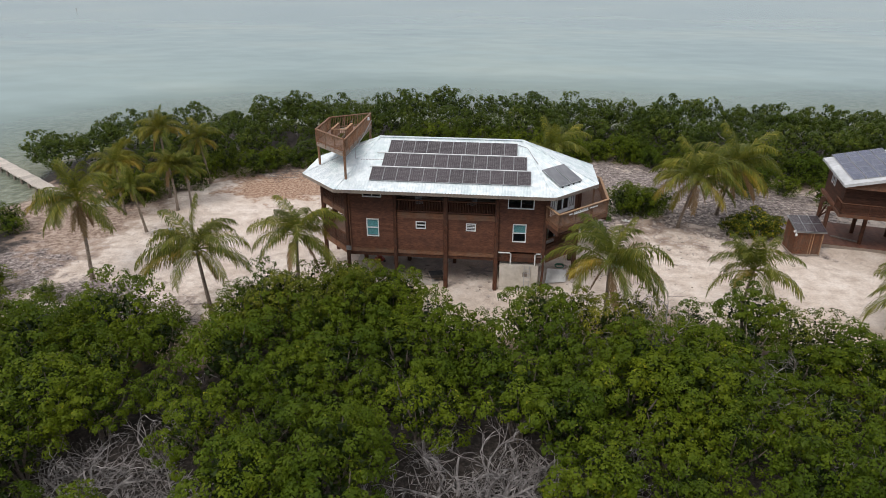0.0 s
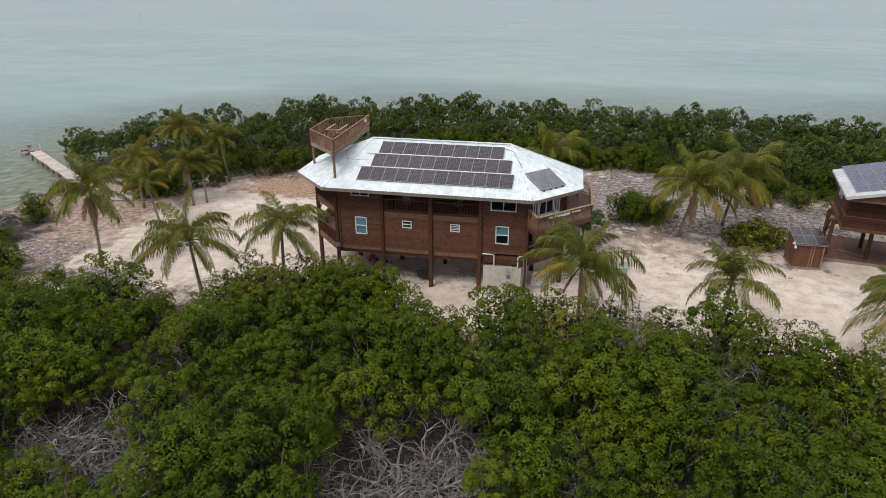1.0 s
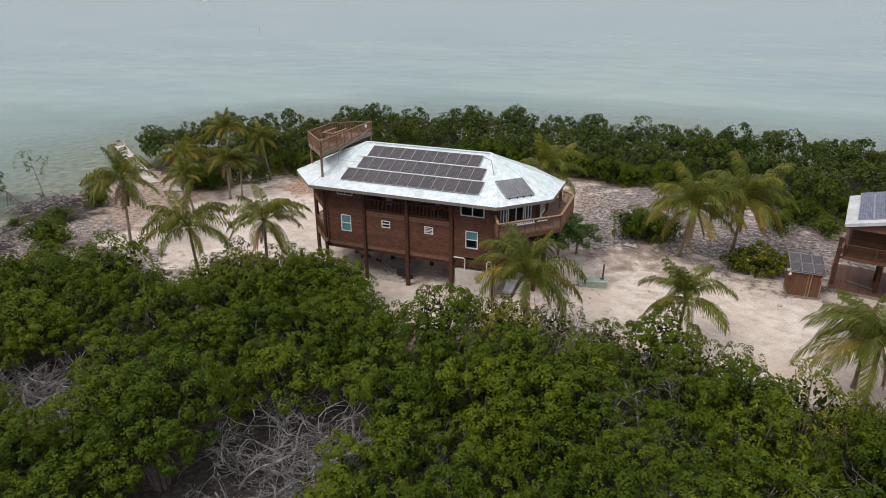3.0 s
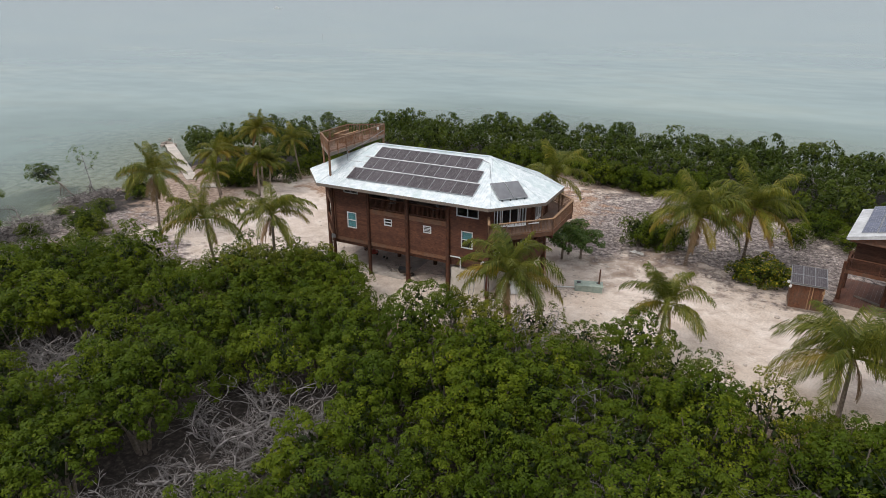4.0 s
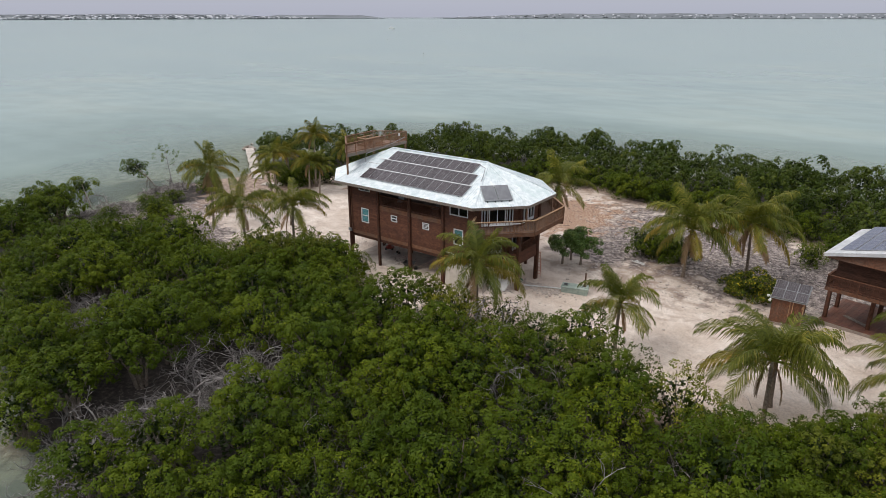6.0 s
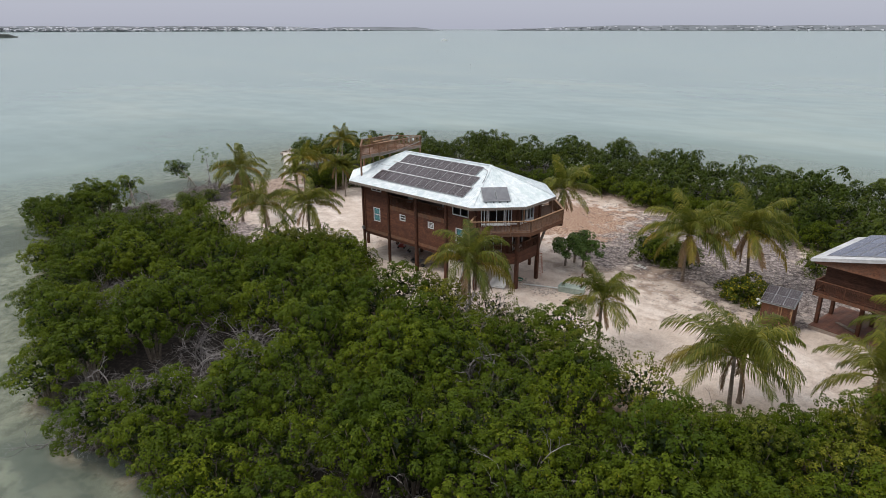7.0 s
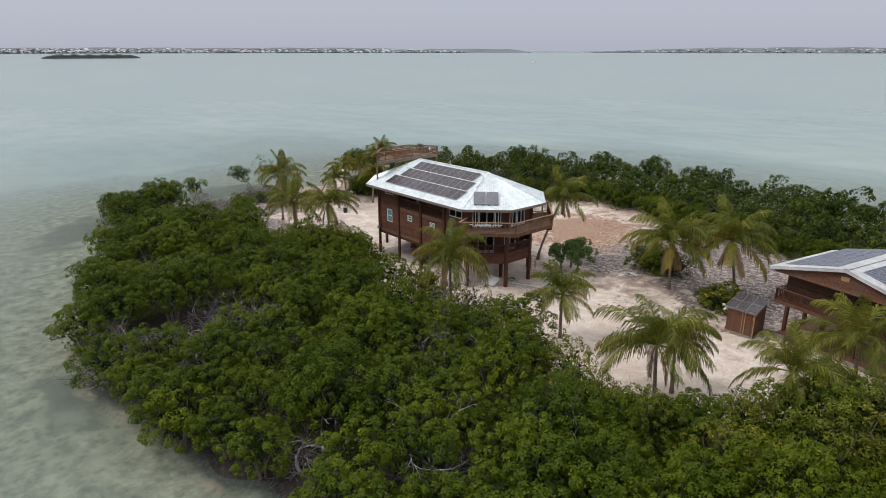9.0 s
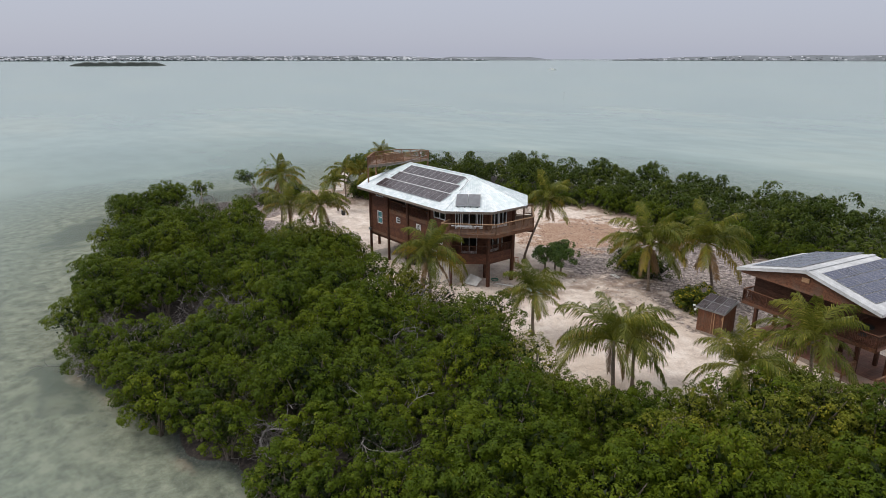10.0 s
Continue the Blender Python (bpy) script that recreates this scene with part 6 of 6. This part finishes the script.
for k in range(1900):
    c = r.choice(((-50.0, 36.5, 3.2, 0.5), (-55.6, 48.6, 2.8, 0.8), (-54.2, 50.2, 2.6, 0.7), (-48.4, 39.2, 3.2, 0.5), (-52.5, 40.5, 3.0, 0.5), (-47.0, 36.0, 3.2, 0.6), (-43.5, 33.2, 3.0, 0.5), (-39.5, 31.8, 2.6, 0.5)))
    x, y = r.gauss(c[0], c[2] * 0.5), r.gauss(c[1], c[2] * 0.5)
    far = math.hypot(x - c[0], y - c[1]) / c[2]
    z = max(height_at(x, y), WATER_Z) + 0.05 + r.uniform(0.0, 1.2) * c[3] * max(0.1, 1 - far)
    a, ln, bend = r.uniform(0, 6.3), r.uniform(0.35, 1.5) * (1.8 if k % 12 == 0 else 1.0), r.uniform(-1.2, 1.2)
    w = r.uniform(0.028, 0.06) * (1.6 if k % 12 == 0 else 1.0)
    pts = [Vector((x, y, z))]
    for i in range(3):
        pts.append(pts[-1] + Vector((math.cos(a + bend * i), math.sin(a + bend * i), r.uniform(-0.3, 0.45) - 0.12 * i)) * ln / 3)
    g.tube(pts, [w, w * 0.95, w * 0.8, w * 0.5], 4, False)
for x, y in ((-50.4, 38.6), (-52.4, 40.8), (-48.2, 37.0), (-46.0, 35.4), (-43.2, 33.4), (-41.0, 32.2), (-38.6, 31.6), (-55.2, 49.4), (-53.6, 50.6), (-56.6, 48.4), (-51.6, 36.8)):
    for k in range(4):
        a = r.uniform(0, 6.3)
        branchy(g, r, Vector((x + r.gauss(0, 1.0), y + r.gauss(0, 1.0), max(height_at(x, y), WATER_Z) + 0.1)), Vector((math.cos(a), math.sin(a), 0.35)).normalized(), r.uniform(1.8, 3.2), r.uniform(0.07, 0.12), 2, 0.06)
twigs = Geo()
for k in range(1300):
    c = r.choice(((10, 70, 9, 7), (20, 68, 8, 6), (26, 66, 5, 5), (-30, 38, 6, 2), (2, 80, 9, 4), (-28, 36.5, 5, 1.5), (-30, 73, 5, 2)))
    x, y = r.gauss(c[0], c[2] * 0.6), r.gauss(c[1], c[3] * 0.6)
    if y > 57.5 or x < -16:
        z = height_at(x, y) + r.uniform(0.02, 0.12)
        a, ln = r.uniform(0, 6.3), r.uniform(0.25, 1.3)
        twigs.tube([(x, y, z), (x + ln * math.cos(a), y + ln * math.sin(a), z + r.uniform(-0.05, 0.2))], [0.03, 0.012], 3, False)
tagged(part("brush_debris", twigs, DRIFT), "dry twigs and cut brush strewn over rubble", "debris", kind="stuff")
tagged(part("driftwood", g, DRIFT), "piles of grey driftwood and roots on the shore", "driftwood", kind="stuff")


# ---- leaning shore mangroves in the shallows ----
def lone_mangrove(foot, head, size, seed, thin=False):
    r = random.Random(seed)
    z = WATER_Z - 0.2
    ob = thing("lone_mangrove", "leaning mangrove with a small leafy head over water" if not thin else "thin half-bare mangrove beside the water", "tree", pose(*foot, z), "lone shore mangroves")
    h = Vector((head[0] - foot[0], head[1] - foot[1], head[2] - z))
    g = Geo()
    g.tube([(0, 0, 0.2), h * 0.3 + Vector((0, 0, 0.5)), h * 0.65 + Vector((0, 0, 0.15)), h], [0.09, 0.08, 0.06, 0.04], 6)
    for k in range(8):
        a = r.uniform(0, 6.3)
        p = h * r.uniform(0.1, 0.45) + Vector((0, 0, 0.35))
        g.tube([p, (p.x + 0.35 * math.cos(a), p.y + 0.35 * math.sin(a), p.z * 0.6), (p.x + 0.6 * math.cos(a), p.y + 0.6 * math.sin(a), -0.3)], [0.04, 0.035, 0.02], 4, False)
    if thin:
        for k in range(4):
            branchy(g, r, h * r.uniform(0.4, 0.95), Vector((r.gauss(0, 1), r.gauss(0, 1), 0.8)).normalized(), 1.0, 0.035, 2)
    part("trunk", g, DEADWOOD if thin else BARK, ob)
    crown = crown_quads(seed, size, size * 1.1, 700 if thin else 3600, 0.14, 6, 5 if thin else 8, 0.75, -0.8, (0.1, 0.16) if thin else (0.16, 0.25), core=4 if thin else 400)
    part("crown", crown_mesh("lone_crown", crown, LEAF, (h.x, h.y, h.z - size * 0.6)), None, ob)


lone_mangrove((-59.4, 49.7), (-64.6, 49.5, 2.1), 2.0, 401)
lone_mangrove((-55.4, 50.2), (-58.6, 51.6, 4.6), 2.0, 402, True)
lone_mangrove((-56.4, 38.6), (-61.8, 40.2, 1.5), 1.9, 403)
for x, y, s, turn in ((-50.4, 32.6, 1.35, 20), (-52.8, 31.4, 1.2, 140), (-47.6, 30.6, 1.1, 250), (-54.2, 33.4, 0.95, 80), (-55.2, 27.2, 1.0, 10), (-57.2, 26.2, 0.85, 200), (-53.0, 25.4, 1.0, 300), (-50.2, 28.4, 1.1, 60)):
    leafy("mangrove", NEAR[int(turn) % 8], x, y, s, turn, "large dark green mangrove leaning over the water's edge", "tree", "mangroves of the headland", tilt=5)

# stones scattered over the rubble ground
g, r = Geo(), random.Random(21)
for k in range(2600):
    c = r.choice(((9, 72, 9, 7), (24, 68, 6, 6), (10, 66, 8, 5), (18, 68, 8, 6), (-30, 38, 6, 2.2), (-46, 42, 5, 4), (-34.5, 53.2, 0.9, 0.7), (-5, 50, 25, 8), (16, 58, 8, 5)))
    x, y = r.gauss(c[0], c[2] * 0.55), r.gauss(c[1], c[3] * 0.55)
    if -14 < x < 3 and 44 < y < 56:
        continue
    rad = abs(r.gauss(0.05, 0.06)) + 0.03
    g.stone(x, y, height_at(x, y) + rad * 0.2, rad, r, 0.5)
tagged(part("loose_stones", g, STONE), "loose pale coral stones strewn over the ground", "stones", kind="stuff")


# ---- the dock ----
dock = thing("dock", "bleached concrete and timber dock running into the sea", "dock", pose(-49.3, 60.8, 0, 0, 0, 146.3))
for k in range(20):
    part("deck_slab", Geo().box(k * 1.25, -0.75 + 0.05 * math.sin(k * 2.1), 0.0, k * 1.25 + 1.21, 0.75 + 0.06 * math.sin(k * 1.3), 0.2), DOCKWOOD, dock)
for k in range(0, 21, 2):
    for s in (-0.6, 0.6):
        part("pile", Geo().tube([(k * 1.22 + 0.3, s, -2.2), (k * 1.22 + 0.3, s, 0.02)], 0.14, 8), GREYWOOD, dock)
part("ladder_rail", Geo().tube([(24.6, -0.7, 0.2), (24.6, -0.7, 1.1), (25.1, -0.7, 1.1), (25.1, -0.7, -0.8)], 0.03, 6), PVC, dock)
rocks = Geo()
r = random.Random(31)
for k in range(12):
    rocks.stone(26.5 + r.uniform(0, 6), r.uniform(-1, 1), -0.45, r.uniform(0.35, 0.75), r, 0.7)
tagged(part("dock_rubble", rocks, GREYWOOD, None, at=dock.matrix_basis.copy()), "broken dark dock piers off the dock's end", "rubble", kind="stuff")
boards = thing("beached_raft", "old pale wooden raft frame lying on the beach", "raft", pose(-45.8, 58.6, 0.02, 0, 0, 20))
for k in range(4):
    part("board", Geo().box(0, k * 0.45, 0.05, 3.0, k * 0.45 + 0.3, 0.12), DOCKWOOD, boards)
part("runner", Geo().box(0.2, 0, -0.05, 0.35, 1.7, 0.05), GREYWOOD, boards)
part("runner", Geo().box(2.6, 0, -0.05, 2.75, 1.7, 0.05), GREYWOOD, boards)


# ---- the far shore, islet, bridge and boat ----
# Blue-grey of distance haze is mixed into the land and tree colours.
HAZED_LAND = plain("far_shore_haze", (0.15, 0.17, 0.185), (0.20, 0.215, 0.235), 25, 0.95, 0, 0.0, 300)
HAZED_TREE = plain("far_trees", (0.12, 0.135, 0.145), (0.17, 0.185, 0.195), 25, 0.95, 0, 0.0, 300)
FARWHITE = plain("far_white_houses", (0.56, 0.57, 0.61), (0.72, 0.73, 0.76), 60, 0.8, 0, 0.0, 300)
ISLET = plain("far_islet_green", (0.05, 0.06, 0.055), (0.085, 0.095, 0.085), 9, 0.95, 0, 0.3, 120)
r = random.Random(55)


def bearing(deg, dist):
    """A place by its bearing west of north, seen from the middle of the flight."""
    return 40 - dist * math.sin(radians(deg)), 2 + dist * math.cos(radians(deg))


def shore_strip(name, a0, a1, d0, d1, low, high, houses, label):
    """A low rising strip of land with small houses and tree clumps over its slope."""
    g, w, trees = Geo(), Geo(), Geo()
    n = int(abs(a1 - a0) * 6) + 2
    prev = None
    for k in range(n):
        t = k / (n - 1)
        a, d = a0 + (a1 - a0) * t, d0 + (d1 - d0) * t
        h = (low + (high - low) * (0.5 + 0.3 * math.sin(k * 0.23) + 0.2 * math.sin(k * 0.071 + 1))) * min(1, 5 * t + 0.1, 5 * (1 - t) + 0.1) + r.uniform(-0.5, 0.5)
        cur = [(*bearing(a, d), -1.0), (*bearing(a, d), 2.5), (*bearing(a, d + 140), h), (*bearing(a, d + 200), -1.0)]
        if prev:
            g.raw(prev + cur, [(0, 4, 5, 1), (1, 5, 6, 2), (2, 6, 7, 3)])
        prev = cur
    ob = tagged(part(name, g, HAZED_LAND), label, "shore", kind="structure")
    for k in range(houses):
        t, up = r.uniform(0.01, 0.99), r.random() ** 1.4 * 0.75
        a, d = a0 + (a1 - a0) * t, d0 + (d1 - d0) * t + 140 * up - 3
        x, y = bearing(a, d)
        wide, high2 = r.uniform(7, 19), r.uniform(4.5, 8.5)
        base = 2.0 + (low - 2.5) * up * min(1, 5 * t + 0.1, 5 * (1 - t) + 0.1)
        if k % 2:
            for j in range(2):
                trees.stone(x + r.uniform(-26, 26), y + r.uniform(-4, 4), base + 2, r.uniform(4, 9), r, 0.6)
            continue
        m = pose(x, y, base, 0, 0, a + r.uniform(-25, 25))
        w.box(-wide / 2, 0, -2, wide / 2, 10, high2 * 0.65, m)
        w.raw([m @ Vector(p) for p in ((-wide / 2 - 1, -1, high2 * 0.65), (wide / 2 + 1, -1, high2 * 0.65), (wide / 2 + 1, 11, high2 * 0.65), (-wide / 2 - 1, 11, high2 * 0.65), (-wide / 4, 5, high2), (wide / 4, 5, high2))],
              [(0, 1, 5, 4), (1, 2, 5), (2, 3, 4, 5), (3, 0, 4)])
    if houses:
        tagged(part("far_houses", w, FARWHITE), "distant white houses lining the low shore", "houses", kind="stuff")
        tagged(part("far_trees", trees, HAZED_TREE), "hazy dark trees between distant shore houses", "trees", kind="stuff")
    return ob


shore_strip("far_shore_west", 92, 48, 3950, 4200, 25, 31, 1300, "low hazy green shore with a line of houses")
shore_strip("far_shore_north", 37.5, -12, 4500, 4650, 28, 34, 300, "low hazy green shore far across the water")
shore_strip("far_shore_behind", 53, 42.5, 4550, 4600, 20, 25, 0, "faint low shore on the horizon")
bridge = thing("far_bridge", "long low pale bridge far across the water", "bridge", None)
p, q = Vector((*bearing(43.0, 4550), 0)), Vector((*bearing(37.0, 4600), 0))
part("roadway", Geo().beam((p.x, p.y, 7), (q.x, q.y, 7), 12, 2.0), FARWHITE, bridge)
for k in range(24):
    c = p + (q - p) * k / 23
    part("pier", Geo().box(c.x - 2, c.y - 2, -1, c.x + 2, c.y + 2, 5.2), FARWHITE, bridge)
islet = Geo()
a0, a1 = 81.2, 74.5
prev = None
for k in range(40):
    t = k / 39
    a = a0 + (a1 - a0) * t
    h = (9.0 + 1.2 * math.sin(k * 1.1) + r.uniform(-0.8, 0.8)) * min(1, 7 * t + 0.15, 7 * (1 - t) + 0.2)
    cur = [(*bearing(a, 1950), -0.9), (*bearing(a, 1953), h * 0.75), (*bearing(a, 1975), h), (*bearing(a, 2015), h * 0.8), (*bearing(a, 2020), -0.9)]
    if prev:
        islet.raw(prev + cur, [(i, i + 5, i + 6, i + 1) for i in range(4)])
    prev = cur
tagged(part("islet", islet, ISLET), "small dark green mangrove islet in open water", "islet", kind="structure")
boat = thing("boat", "small white cabin boat anchored far out", "boat", pose(-802, 934, WATER_Z, 0, 0, 10))
part("hull", Geo().raw([(-6, -1.5, 0), (4, -1.5, 0), (7, 0, 0.4), (4, 1.5, 0), (-6, 1.5, 0), (-6, -1.7, 1.5), (4, -1.7, 1.6), (8, 0, 2.0), (4, 1.7, 1.6), (-6, 1.7, 1.5)], [(4, 3, 2, 1, 0), (5, 6, 7, 8, 9), (0, 1, 6, 5), (1, 2, 7, 6), (2, 3, 8, 7), (3, 4, 9, 8), (4, 0, 5, 9)]), WHITE, boat)
part("cabin", Geo().box(-2, -1.2, 1.5, 3, 1.2, 3.2), WHITE, boat)
part("roof", Geo().box(-3.5, -1.4, 4.2, 2, 1.4, 4.4), WHITE, boat)
for x, y in ((-3.3, -1.3), (-3.3, 1.3), (1.8, -1.3), (1.8, 1.3)):
    part("upright", Geo().post(x, y, 1.5, 4.2, 0.12), WHITE, boat)
for k, (x, y) in enumerate(((-235, 330), (-420, 500), (-600, 420))):
    mk = part("channel_marker", Geo().tube([(0, 0, -2), (0, 0, 1.8)], 0.07, 6).box(-0.25, -0.04, 1.3, 0.25, 0.04, 1.9), GREYWOOD, None, at=pose(x, y, WATER_Z))
    tagged(mk, "weathered channel marker post in the shallows", "marker post", "channel markers")
